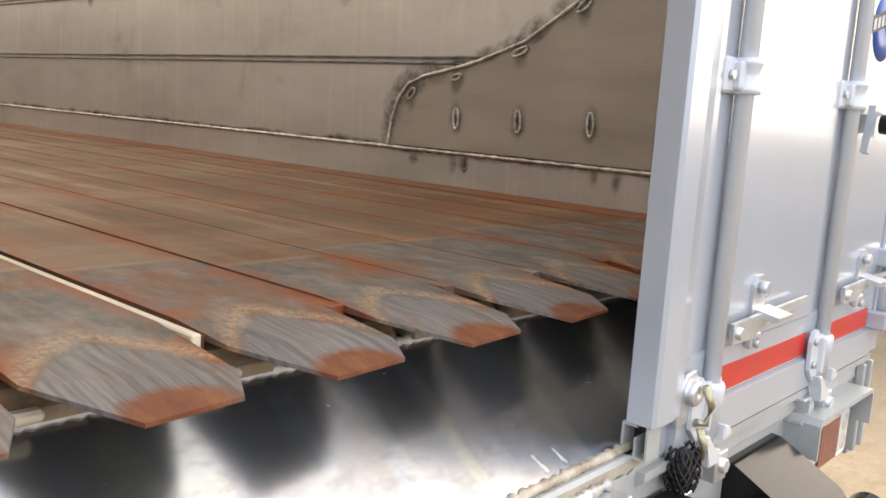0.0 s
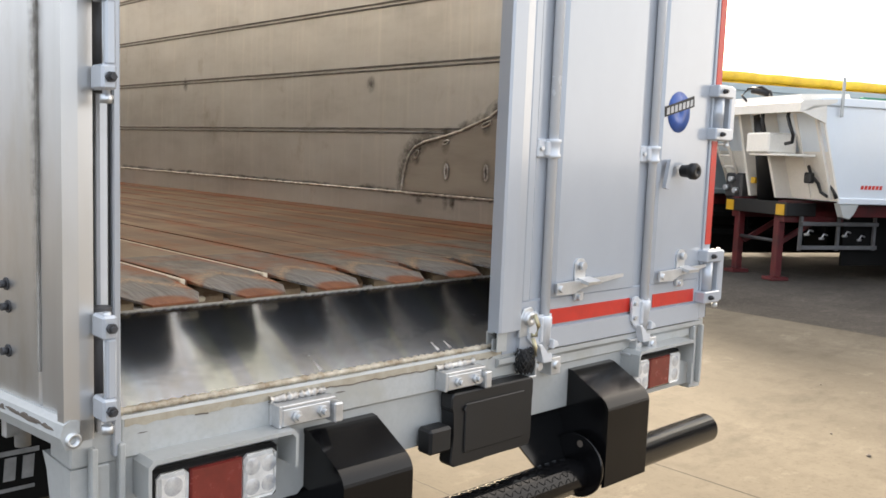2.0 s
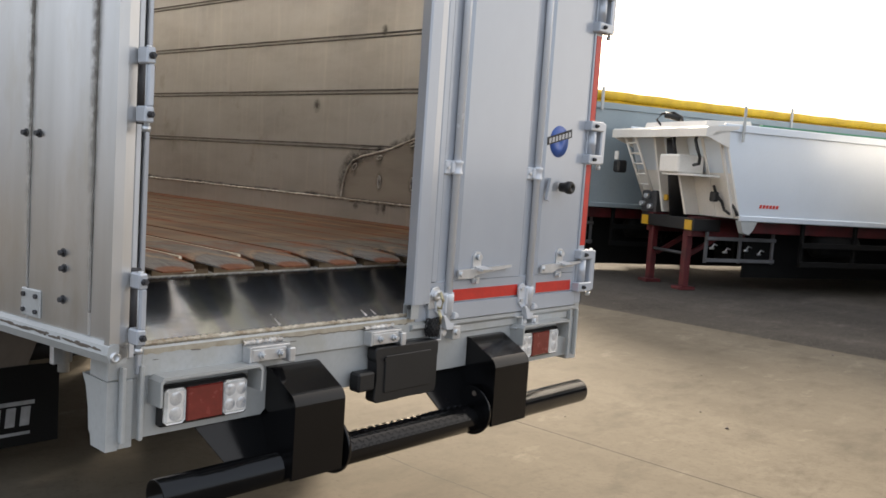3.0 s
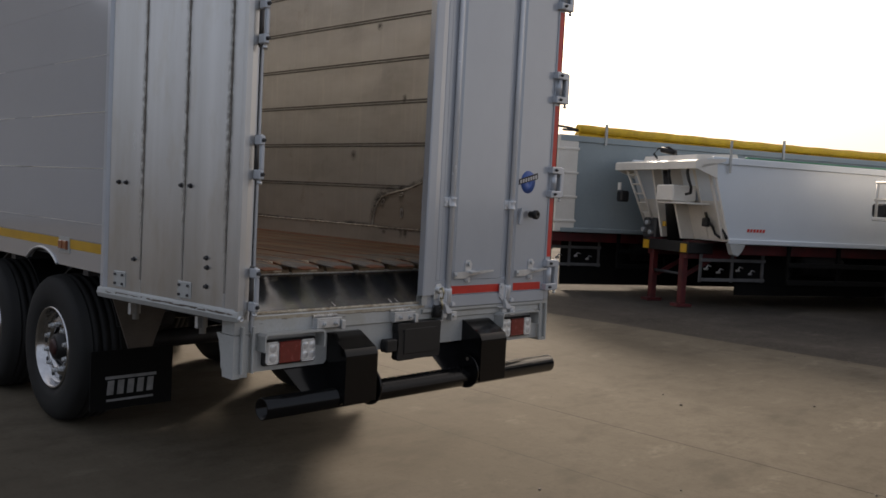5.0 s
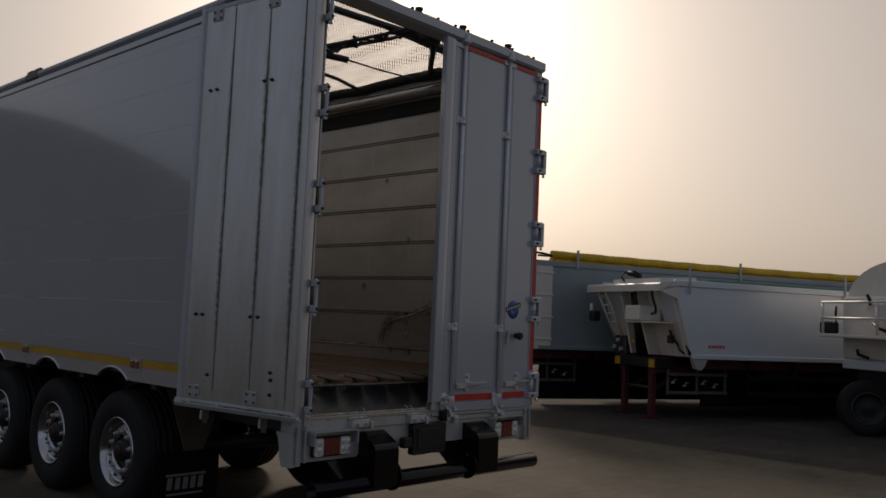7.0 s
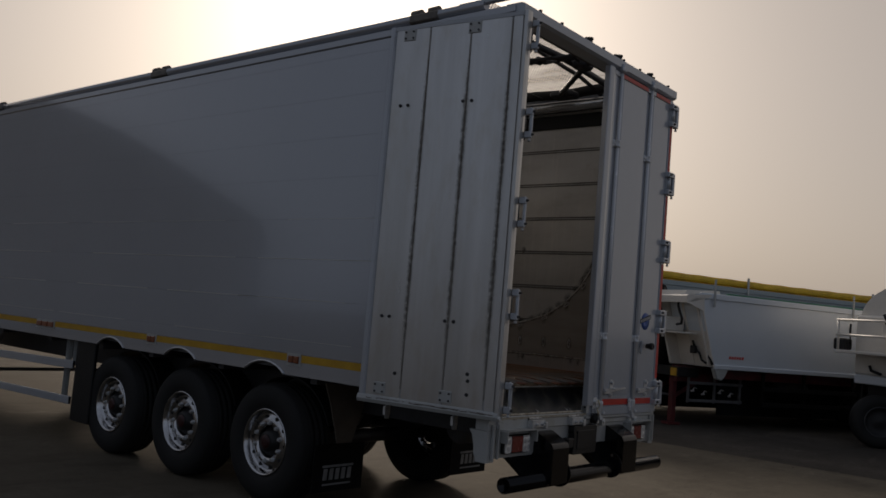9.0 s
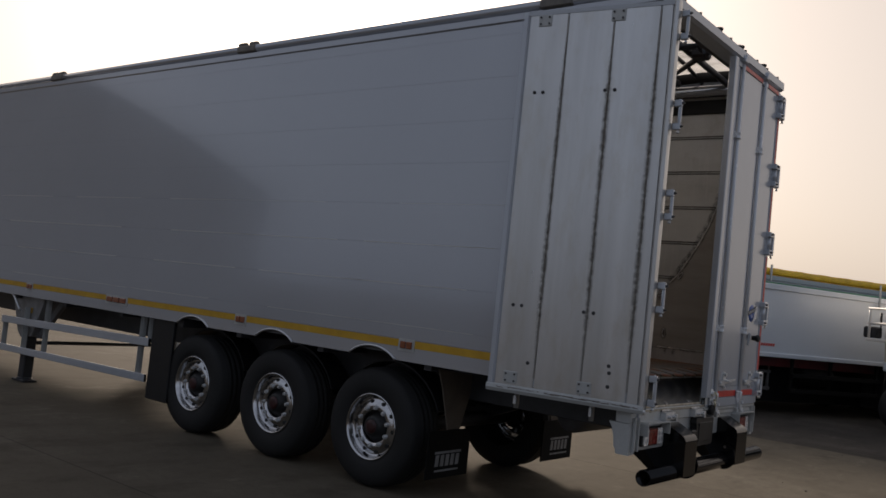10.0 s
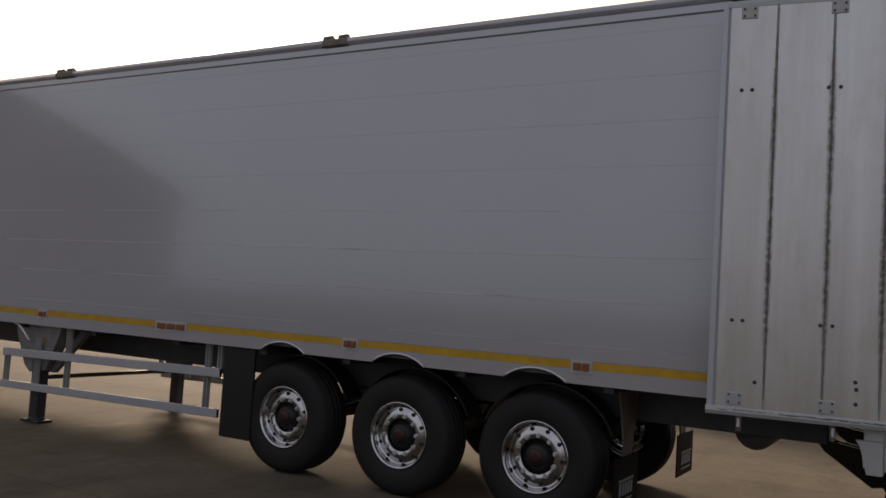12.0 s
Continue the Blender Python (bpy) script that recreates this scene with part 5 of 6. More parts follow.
for y0, y1 in ((-0.685, -0.46), (0.4, 0.64)):
    arc_o = [(0.113 + 0.055 * math.sin(a), 0.845 + 0.055 * math.cos(a)) for a in [math.radians(28 + 62 * q / 7) for q in range(8)]]
    arc_i = [(0.113 + 0.043 * math.sin(a), 0.845 + 0.043 * math.cos(a)) for a in [math.radians(90 - 62 * q / 7) for q in range(8)]]
    bm = B()
    prism(bm, [(-0.009, 0.962), (0.012, 0.96)] + arc_o + [(0.168, 0.592), (0.156, 0.588)] + arc_i + [(0.008, 0.948), (-0.009, 0.95)], "y", y0, y1)
    arm = part("bumper_arm", bm, BLACK, bumper)
    for ya in (y0 + 0.003, y1 - 0.017):
        bm = B()
        prism(bm, [(-0.06, 0.948), (0.005, 0.948), (0.13, 0.885), (0.155, 0.85), (0.155, 0.6), (0.06, 0.552), (-0.01, 0.57), (-0.06, 0.66)], "y", ya, ya + 0.014)
        part("arm_web", bm, BLACK, arm)
    bm = B()
    prism(bm, [(-0.5, 0.9), (-0.06, 0.83), (0.0, 0.76), (0.0, 0.6), (-0.1, 0.58), (-0.42, 0.8)], "y", y0 + 0.03, y0 + 0.06)
    prism(bm, [(-0.5, 0.9), (-0.06, 0.83), (0.0, 0.76), (0.0, 0.6), (-0.1, 0.58), (-0.42, 0.8)], "y", y1 - 0.06, y1 - 0.03)
    part("arm_stay", bm, BLACK, bumper)
    bm = B()
    prism(bm, [(y0 - 0.29, 0.82), (y0 + 0.03, 0.82), (y0 + 0.03, 0.6), (y0 - 0.14, 0.6)], "x", -0.06, -0.05)
    for v in bm.verts:
        v.co.x += (0.82 - v.co.z) * 0.45
    part("stay_plate", bm, BLACK, arm)
    for y in ((y1 + 0.022,) if y0 < 0 else (y0 - 0.034,)):
        bm = B()
        cyl(bm, (0.07, y, 0.65), (0.07, y + 0.013, 0.65), 0.108, seg=32)
        part("flange", bm, BLACK, arm)
        bm = B()
        cyl(bm, (0.085, y - 0.001, 0.728), (0.085, y + 0.014, 0.728), 0.012, seg=12)
        part("flange_hole", bm, BROWNGUARD, arm)
bm = B()
cyl(bm, (0.065, -1.14, 0.612), (0.065, 1.225, 0.612), 0.058, seg=28, inner=0.05)
part("bumper_tube", bm, BLACK, bumper)
# rounded tread shell on the tube with raised lozenges
bm = B()
angles = [math.radians(-100 + 200 * q / 16) for q in range(17)]
prism(bm, [(0.065 + 0.064 * math.sin(a), 0.612 + 0.064 * math.cos(a)) for a in angles] + [(0.065 + 0.0585 * math.sin(a), 0.612 + 0.0585 * math.cos(a)) for a in angles[::-1]], "y", -0.4, 0.34)
step = part("step_tread", bm, BLACK, bumper, "glossy black rounded step with diamond tread")
lozenge = None
for k in range(37):
    for q in range(8):
        a = -70 + 20 * q
        m = pose(0.065, -0.38 + 0.0192 * k, 0.612, 0, a, 0) @ pose(0, 0, 0.0635, 0, 0, 45 if (k + q) % 2 else -45)
        if lozenge is None:
            bm = B()
            prism(bm, [(-0.011, 0.0), (-0.005, -0.0019), (0.005, -0.0019), (0.011, 0.0), (0.005, 0.0019), (-0.005, 0.0019)], "z", 0.0, 0.0024)
            lozenge = part("tread_lozenge", bm, BLACK, step)
            lozenge.matrix_basis = m
        else:
            again(lozenge, step, m)


# ---- running gear ----
def wheel_at(x, side):
    y = side * 1.02
    hub = new("wheel")
    hub.parent = trailer
    hub.matrix_basis = pose(x, y, 0.525)
    tagged(hub, "super single trailer wheel with polished aluminium rim")
    return hub


def wheel_meshes(parent):
    """Tyre, rim, hub, nuts, with the outer face towards -y."""
    bm = B()
    prof = [(0.17, 0.3), (0.19, 0.35), (0.195, 0.42), (0.18, 0.48), (0.15, 0.513), (0.1, 0.522)]
    for g in (0.09, 0.03, -0.03, -0.09):
        prof += [(g + 0.008, 0.524), (g + 0.006, 0.51), (g - 0.006, 0.51), (g - 0.008, 0.524)]
    prof += [(-0.1, 0.522), (-0.15, 0.513), (-0.175, 0.49), (-0.188, 0.45), (-0.195, 0.4), (-0.19, 0.35), (-0.182, 0.32), (-0.165, 0.292)]
    lathe(bm, prof, (0, 0, 0), "y", 48)
    tyre = part("tyre", bm, RUBBER, parent)
    bm = B()
    lathe(bm, [(-0.165, 0.294), (-0.178, 0.292), (-0.18, 0.282), (-0.165, 0.272), (-0.13, 0.262), (-0.11, 0.252), (-0.112, 0.235), (-0.128, 0.205), (-0.132, 0.18), (-0.132, 0.145), (-0.1, 0.14), (-0.02, 0.138)], (0, 0, 0), "y", 48)
    part("rim", bm, RIM, parent, "polished aluminium rim")
    for k in range(10):
        a = 2 * math.pi * (k + 0.5) / 10
        bm = B()
        c = Vector((0.222 * math.cos(a), -0.128, 0.222 * math.sin(a)))
        cyl(bm, c + Vector((0, 0.012, 0)), c - Vector((0, 0.0015, 0)), 0.017, seg=14)
        part("hand_hole", bm, PLASTIC, parent)
        a = 2 * math.pi * k / 10
        bm = B()
        c = Vector((0.168 * math.cos(a), -0.13, 0.168 * math.sin(a)))
        cyl(bm, c, c - Vector((0, 0.012, 0)), 0.02, seg=10)
        cyl(bm, c - Vector((0, 0.012, 0)), c - Vector((0, 0.03, 0)), 0.014, seg=6)
        part("wheel_nut", bm, ZINC, parent)
    bm = B()
    lathe(bm, [(-0.08, 0.139), (-0.1, 0.125), (-0.12, 0.1), (-0.15, 0.092), (-0.158, 0.07), (-0.16, 0.0005)], (0, 0, 0), "y", 28)
    part("hub", bm, PLASTIC, parent)
    bm = B()
    lathe(bm, [(-0.1605, 0.062), (-0.168, 0.06), (-0.172, 0.03), (-0.172, 0.0005)], (0, 0, 0), "y", 22)
    part("hub_cap", bm, HUBRED, parent, "dark red hub cap")


first_wheel = wheel_at(-5.12, -1)
wheel_meshes(first_wheel)
for x in (-5.12, -3.81, -2.5):
    for side in (-1, 1):
        if x == -5.12 and side == -1:
            continue
        w = wheel_at(x, side)
        spin = 20 * x
        w.matrix_basis = pose(x, side * 1.02, 0.525, 0, spin, 0) if side < 0 else pose(x, side * 1.02, 0.525, 0, spin, 180)
        for ch in list(first_wheel.children):
            again(ch, w, Matrix.Identity(4))
for x in (-5.12, -3.81, -2.5):
    bm = B()
    cyl(bm, (x, -0.95, 0.525), (x, 0.95, 0.525), 0.07, seg=14)
    part("axle", bm, STEEL_DARK, trailer, "dark trailer axle")
    for side in (-1, 1):
        bm = B()
        cyl(bm, (x - 0.25, side * 0.58, 0.62), (x - 0.25, side * 0.58, 0.95), 0.14, seg=18)
        part("air_bag", bm, RUBBER, trailer)
        bm = B()
        prism(bm, [(x - 0.42, 0.56), (x + 0.1, 0.56), (x + 0.5, 0.72), (x + 0.55, 0.82), (x + 0.42, 0.8), (x + 0.02, 0.65), (x - 0.42, 0.63)], "y", side * 0.58 - 0.05, side * 0.58 + 0.05)
        part("trailing_arm", bm, STEEL_DARK, trailer)
        # black wheel arch liner
        bm = B()
        pts = [(x + 0.62 * math.cos(a), 0.525 + 0.59 * math.sin(a)) for a in [math.pi * (0.12 + 0.76 * k / 16) for k in range(17)]]
        inner = [(x + 0.605 * math.cos(a), 0.525 + 0.575 * math.sin(a)) for a in [math.pi * (0.88 - 0.76 * k / 16) for k in range(17)]]
        prism(bm, pts + inner, "y", *sorted((side * 0.72, side * 0.98)))
        part("wheel_liner", bm, PLASTIC, trailer, "black plastic mudguard")
for side in (-1, 1):
    bm = B()
    box(bm, -12.6, -0.4, side * 0.6 - 0.06, side * 0.6 + 0.06, 0.85, 1.2, 0.006)
    part("chassis_rail", bm, STEEL_DARK, trailer, "dark steel chassis rail")
for x in (-12.2, -10.6, -9.2, -7.9, -6.6, -5.4, -4.4, -3.2, -1.9, -0.9):
    bm = B()
    box(bm, x - 0.04, x + 0.04, -1.22, 1.22, 1.1, 1.2)
    part("cross_member", bm, STEEL_DARK, trailer)
# air tank
bm = B()
lathe(bm, [(0.0, 0.001), (0.03, 0.12), (0.08, 0.16), (0.85, 0.16), (0.9, 0.12), (0.93, 0.001)], (-0.96, -0.45, 0.86), "y", 22)
part("air_tank", bm, CHASSIS, trailer, "dusty dark cylindrical air tank")
# mud flaps and rear guards
for side in (-1, 1):
    y0, y1 = sorted((side * 0.62, side * 1.2))
    bm = B()
    prism(bm, [(y0, 0.2), (y1, 0.2), (y1, 0.6), (y0, 0.6)], "x", -1.835, -1.823)
    flap = part("mud_flap", bm, FLAP, trailer, "black rubber mud flap with pale markings")
    for k in range(5):
        bm = B()
        ya = -1.09 + 0.07 * k if side < 0 else 0.78 + 0.068 * k
        prism(bm, [(ya, 0.3), (ya + 0.045, 0.3), (ya + 0.052, 0.395), (ya + 0.008, 0.395)], "x", -1.824, -1.820)
        part("flap_mark", bm, FLAPMARK, flap)
    bm = B()
    ya = -1.1 if side < 0 else 0.77
    box(bm, -1.824, -1.820, ya, ya + 0.36, 0.405, 0.425)
    box(bm, -1.824, -1.820, ya + 0.01, ya + 0.34, 0.255, 0.27)
    part("flap_mark", bm, FLAPMARK, flap)
    bm = B()
    prism(bm, [(side * 1.14, 1.12), (side * 0.58, 1.06), (side * 0.66, 0.9), (side * 0.77, 0.6), (side * 0.8, 0.46), (side * 0.92, 0.46), (side * 0.94, 0.6), (side * 1.06, 0.95)], "x", -1.85, -1.836)
    part("guard_stay", bm, BROWNGUARD, trailer, "dusty brown tapered guard plate")
    bm = B()
    box(bm, -5.9, -5.5, *sorted((side * 1.19, side * 1.235)), 0.25, 1.148, 0.01)
    part("front_guard", bm, PLASTIC, trailer, "black guard before the wheels")
# side guard rails, posts, landing legs
for side in (-1, 1):
    y0, y1 = sorted((side * 1.225, side * 1.255))
    for zf, zr, h in ((0.75, 0.825, 0.092), (0.372, 0.425, 0.088)):
        bm = B()
        prism(bm, [(-9.47, zf), (-5.925, zr), (-5.925, zr + h), (-9.47, zf + h)], "y", y0, y1, 0.004)
        rail = part("side_guard_rail", bm, PAINT, trailer, "silver side underrun rail")
        bm = B()
        box(bm, -5.925, -5.918, y0 + 0.002, y1 - 0.002, zr + 0.004, zr + h - 0.004)
        part("rail_end_cap", bm, PLASTIC, rail, "black plastic end cap")
    for x, z0, z1 in ((-9.45, 0.42, 0.8), (-8.88, 0.42, 1.0), (-8.33, 0.44, 1.15), (-6.14, 0.46, 1.15), (-5.97, 0.86, 1.15)):
        bm = B()
        ya, yb = side * 1.172, side * 1.2225
        prism(bm, [(x - 0.026, ya), (x + 0.026, ya), (x + 0.026, yb), (x + 0.02, yb), (x + 0.02, ya + side * 0.007), (x - 0.02, ya + side * 0.007), (x - 0.02, yb), (x - 0.026, yb)], "z", z0, z1)
        part("guard_post", bm, FRAME, trailer, "grey channel post of the side guard")
    leg = new("landing_leg")
    leg.parent = trailer
    tagged(leg, "landing leg with a grey housing standing on its foot plate")
    yc = side * 1.08
    bm = B()
    box(bm, -9.04, -8.9, yc - 0.07, yc + 0.07, 0.03, 0.72, 0.012)
    part("leg_tube", bm, STEEL_DARK, leg)
    bm = B()
    cyl(bm, (-8.97, yc, 0.03), (-8.97, yc, 0.055), 0.11, 0.09, seg=20)
    box(bm, -9.14, -8.8, yc - 0.1, yc + 0.1, 0.002, 0.03, 0.01)
    part("foot_plate", bm, STEEL_DARK, leg)
    bm = B()
    prism(bm, [(-9.42, 1.148), (-8.55, 1.148), (-8.62, 0.98), (-8.8, 0.62), (-9.1, 0.58), (-9.2, 0.66), (-9.36, 1.0)], "y", *sorted((side * 1.0, side * 1.15)), 0.01)
    part("leg_housing", bm, LEGGREY, leg, "scuffed grey leg housing")
    bm = B()
    prism(bm, [(-8.84, 0.6), (-8.72, 0.6), (-8.16, 1.12), (-8.3, 1.12)], "y", side * 1.05 - 0.03, side * 1.05 + 0.03, 0.004)
    part("leg_brace", bm, CHASSIS, leg)
    bm = B()
    box(bm, -8.9, -8.84, *sorted((side * 1.151, side * 1.16)), 0.93, 1.0)
    part("yellow_tag", bm, YELLOW_TAPE, leg)
bm = B()
cyl(bm, (-8.97, -1.0, 0.52), (-8.97, 1.0, 0.52), 0.026, seg=10)
part("leg_shaft", bm, STEEL_DARK, trailer)
bm = B()
pipe(bm, [(-9.36, -1.2, 1.14), (-9.22, -1.25, 1.14), (-9.1, -1.27, 1.08), (-8.98, -1.27, 0.98), (-8.97, -1.25, 0.94)], 0.014)
part("crank_handle", bm, ZINC, trailer, "bent metal landing gear crank")

# ---- roof: net tarp, bows, lattice and rolls ----
bm = B()
nx, ny = 90, 30
grid = []
for i in range(nx + 1):
    x = -13.3 + 12.95 * i / nx
    row = []
    for j in range(ny + 1):
        y = -1.19 + 2.38 * j / ny
        z = 4.15 + 0.15 * (1 - (y / 1.19) ** 2) + 0.035 * math.sin(4.1 * x) * (1 - (y / 1.19) ** 2) + 0.03 * noise.noise((x * 1.7, y * 3.6, 0))
        row.append(bm.verts.new((x, y, z)))
    grid.append(row)
for i in range(nx):
    for j in range(ny):
        f = bm.faces.new((grid[i][j], grid[i + 1][j], grid[i + 1][j + 1], grid[i][j + 1]))
        f.smooth = True
part("net_tarp", bm, NET, trailer, "pale woven net tarp over the roof opening")
for k in range(9):
    x = -0.75 - 1.5 * k
    bm = B()
    pipe(bm, [(x, -1.2, 4.1), (x, -0.8, 4.17), (x, 0, 4.21), (x, 0.8, 4.17), (x, 1.2, 4.1)], 0.02)
    part("roof_bow", bm, STEEL_DARK, trailer, "dark roof bow")
# a folded bow truss hangs along the roof under the net, with a rope and a swing arm
def along(f, side):
    """A point on the truss: f from its front end to its rear end."""
    return (-2.5 + 2.25 * f, -0.2 + 0.14 * f + 0.1 * side, 4.075 + 0.02 * side + 0.02 * math.sin(5.0 * f))


for side in (-1, 1):
    bm = B()
    pipe(bm, [along(f / 8, side) for f in range(9)], 0.016)
    part("truss_chord", bm, STEEL_DARK, trailer, "dark folded roof bow")
for k in range(26):
    f0, f1 = k / 26, (k + 1) / 26
    a, c = (1, -1) if k % 2 else (-1, 1)
    p, q = Vector(along(f0, a)), Vector(along(f1, c))
    mid_p = p.lerp(q, 0.5) + Vector((0.04 * math.sin(3.1 * k), 0.03 * math.sin(2.3 * k), -0.02 + 0.02 * math.sin(1.7 * k)))
    bm = B()
    pipe(bm, [p, mid_p, q], 0.011, 6)
    part("truss_link", bm, STEEL_DARK, trailer)
for k in range(18):
    f0 = 0.06 + k / 20
    p, q = Vector(along(f0, 1.2 * math.sin(2.9 * k))), Vector(along(min(1.0, f0 + 0.09), 1.2 * math.cos(1.9 * k)))
    bm = B()
    pipe(bm, [p, p.lerp(q, 0.35) + Vector((0, 0.05 * math.sin(4.3 * k), -0.025)), p.lerp(q, 0.7) + Vector((0.02, -0.05 * math.cos(3.1 * k), 0.02)), q], 0.014, 6)
    part("truss_lashing", bm, STEEL_DARK, trailer, "dark tangled lashing on the folded bow")
bm = B()
pipe(bm, [(-1.42, -0.1, 4.06), (-1.34, 0.14, 4.05)], 0.032, 8)
part("rope_tensioner", bm, STEEL_DARK, trailer)
bm = B()
pipe(bm, [(-1.34, 0.14, 4.05), (-1.32, 0.5, 4.045), (-1.3, 0.98, 4.06)], 0.009)
part("tarp_rope", bm, STEEL_DARK, trailer, "dark rope under the roof net")
bm = B()
pipe(bm, [(-1.0, 0.86, 4.05), (-0.62, 0.5, 4.07), (-0.25, 0.12, 4.06)], 0.026, 8)
arm = part("swing_arm", bm, STEEL_DARK, trailer, "dark tarp swing arm with end blocks")
bm = B()
box(bm, -1.14, -0.88, 0.86, 1.03, 4.02, 4.09, 0.02)
part("end_block", bm, STEEL_DARK, arm)
bm = B()
box(bm, -0.42, -0.28, 0.1, 0.26, 4.02, 4.1, 0.02)
part("pivot_block", bm, STEEL_DARK, arm)
bm = B()
pipe(bm, [(-0.45, -1.2, 4.04), (-0.45, 0.0, 4.09), (-0.45, 1.2, 4.04)], 0.03)
part("roof_bow", bm, STEEL_DARK, trailer, "dark roof bow")
bm = B()
box(bm, -0.22, -0.142, -1.2, 1.2, 4.01, 4.07, 0.01)
part("inner_header", bm, STEEL_DARK, trailer, "dark inner header beam")
bm = B()
n = 70
pts = [(-0.35 - 12.7 * k / n, 1.09 + 0.01 * math.sin(1.9 * k), 4.118 + 0.008 * math.sin(1.1 * k)) for k in range(n + 1)]
pipe(bm, pts, 0.05, 10)
part("rolled_net", bm, RUBBER, trailer, "dark rolled net along the roof edge")
bm = B()
cyl(bm, (-13.2, 1.165, 4.003), (-0.2, 1.165, 4.003), 0.06, seg=24)
part("inner_tube", bm, TUBE, trailer, "shiny rounded profile along the wall top")
# shade under the tube and roll, added as a dark strip
bm = B()
box(bm, -13.2, -0.125, 1.205, 1.221, 3.79, 3.93, 0.004)
part("wall_top_strip", bm, RUBBER, trailer, "dark strip standing in for shade below the wall-top tube")

# ---- floor planks, built one by one ----
PITCH = 0.243



def plank_mesh(y0, w):
    """A flat bar whose thin cut tip is ground down; rusty red sides, bare dark underside."""
    bm = B()
    outline = [(-13.2, 0.0, 0.0), (-0.32, 0.0, 0.0), (-0.2, 0.0, 0.008), (-0.082, 0.33, 0.029), (-0.09, 0.88, 0.029), (-0.14, 1.0, 0.018), (-0.32, 1.0, 0.0), (-13.2, 1.0, 0.0)]
    top = [bm.verts.new((x, y0 + f * w, FLOOR - drop)) for x, f, drop in outline]
    low = [bm.verts.new((x, y0 + f * w, FLOOR - drop - (0.0055 if x > -0.3 else 0.014))) for x, f, drop in outline]
    for quad in ((0, 1, 6, 7), (1, 2, 5, 6), (2, 3, 4, 5)):
        bm.faces.new([top[q] for q in quad])
        bm.faces.new([low[q] for q in reversed(quad)]).material_index = 1
    for k in range(8):
        f = bm.faces.new((top[k], low[k], low[(k + 1) % 8], top[(k + 1) % 8]))
        f.material_index = 2 if k in (0, 6) else 0
    bmesh.ops.recalc_face_normals(bm, faces=bm.faces[:])
    return bm


plank_me = None
PLANK_SET = [PLANK, STEEL_DARK, OXIDESTRIP]
for k in range(11):
    y = -1.13 + PITCH * (k - 1)
    if k in (0, 10):
        ya, yb = (-1.232, -1.155) if k == 0 else (1.062, 1.232)
        part("floor_plank", plank_mesh(ya, yb - ya), PLANK_SET, trailer, "rusty steel moving-floor plank with bare tip")
        continue
    if plank_me is None:
        plank_me = part("floor_plank", plank_mesh(0.0, 0.217), PLANK_SET, trailer, "rusty steel moving-floor plank with bare tip")
        plank_me.matrix_basis = pose(0, y, 0)
    else:
        again(plank_me, trailer, pose(0, y, 0))
for k in range(10):
    y = -1.13 + PITCH * k - 0.026
    pale = k in (0, 1, 2)
    b2 = B()
    if k > 2:
        # worn flush with the planks further in
        box(b2, -13.2, -0.27, y + 0.0002, y + 0.0258, FLOOR - 0.055, FLOOR - (0.003 if k == 3 else 0.0008), 0.0002)
        part("bearing_strip", b2, PLANK, trailer, "rusty strip between the planks")
        b2 = B()
        prism(b2, [(-0.55, 1.269), (-0.55, 1.316), (-0.3, 1.316), (-0.255, 1.306), (-0.235, 1.285), (-0.235, 1.269)], "y", y - 0.1, y + 0.1)
        part("bearing_block", b2, NOTCH, trailer, "worn bearing block under the plank tips")
        continue
    inner_end = -1.6 - 0.5 * k if pale else -13.2
    box(b2, inner_end, -0.24, y + 0.001, y + 0.015, FLOOR - 0.055, FLOOR - 0.0005, 0.002)
    if pale:
        b3 = B()
        box(b3, -13.2, inner_end, y + 0.001, y + 0.015, FLOOR - 0.055, FLOOR - 0.0015, 0.002)
        part("bearing_strip", b3, PLANK, trailer, "rusty strip between the planks")
    part("bearing_strip", b2, BEARING if pale else OXIDESTRIP, trailer, "pale plastic strip between the planks" if pale else "rusty strip between the planks")
    b2 = B()
    box(b2, -13.2, -0.25, y + 0.0155, y + 0.0257, FLOOR - 0.055, FLOOR - 0.006, 0.001)
    part("strip_seat", b2, OXIDESTRIP, trailer, "rusty steel seat under the plank edge")
    b2 = B()
    prism(b2, [(-0.55, 1.269), (-0.55, 1.316), (-0.3, 1.316), (-0.255, 1.306), (-0.235, 1.285), (-0.235, 1.269)], "y", y - 0.1, y + 0.12)
    block = part("bearing_block", b2, NOTCH, trailer, "pale plastic bearing block under the plank tips")
    b2 = B()
    box(b2, -0.234, -0.215, y + 0.01, y + 0.06, 1.276, 1.29, 0.004)
    part("block_tongue", b2, BEARING, block)


# ---- parked tippers beyond ----
def small_wheel(parent, x, y, r=0.5):
    bm = B()
    lathe(bm, [(0.14, 0.28), (0.17, 0.36), (0.16, r - 0.04), (0.11, r), (-0.11, r), (-0.16, r - 0.04), (-0.17, 0.36), (-0.14, 0.28)], (x, y, r), "y", 28)
    w = part("wheel", bm, RUBBER, parent)
    bm = B()
    lathe(bm, [(-0.14, 0.285), (-0.15, 0.275), (-0.1, 0.24), (-0.11, 0.16), (-0.12, 0.001)], (x, y, r), "y", 20)
    lathe(bm, [(0.14, 0.285), (0.15, 0.275), (0.1, 0.24), (0.11, 0.16), (0.12, 0.001)], (x, y, r), "y", 20)
    part("rim", bm, STEEL_DARK, w)


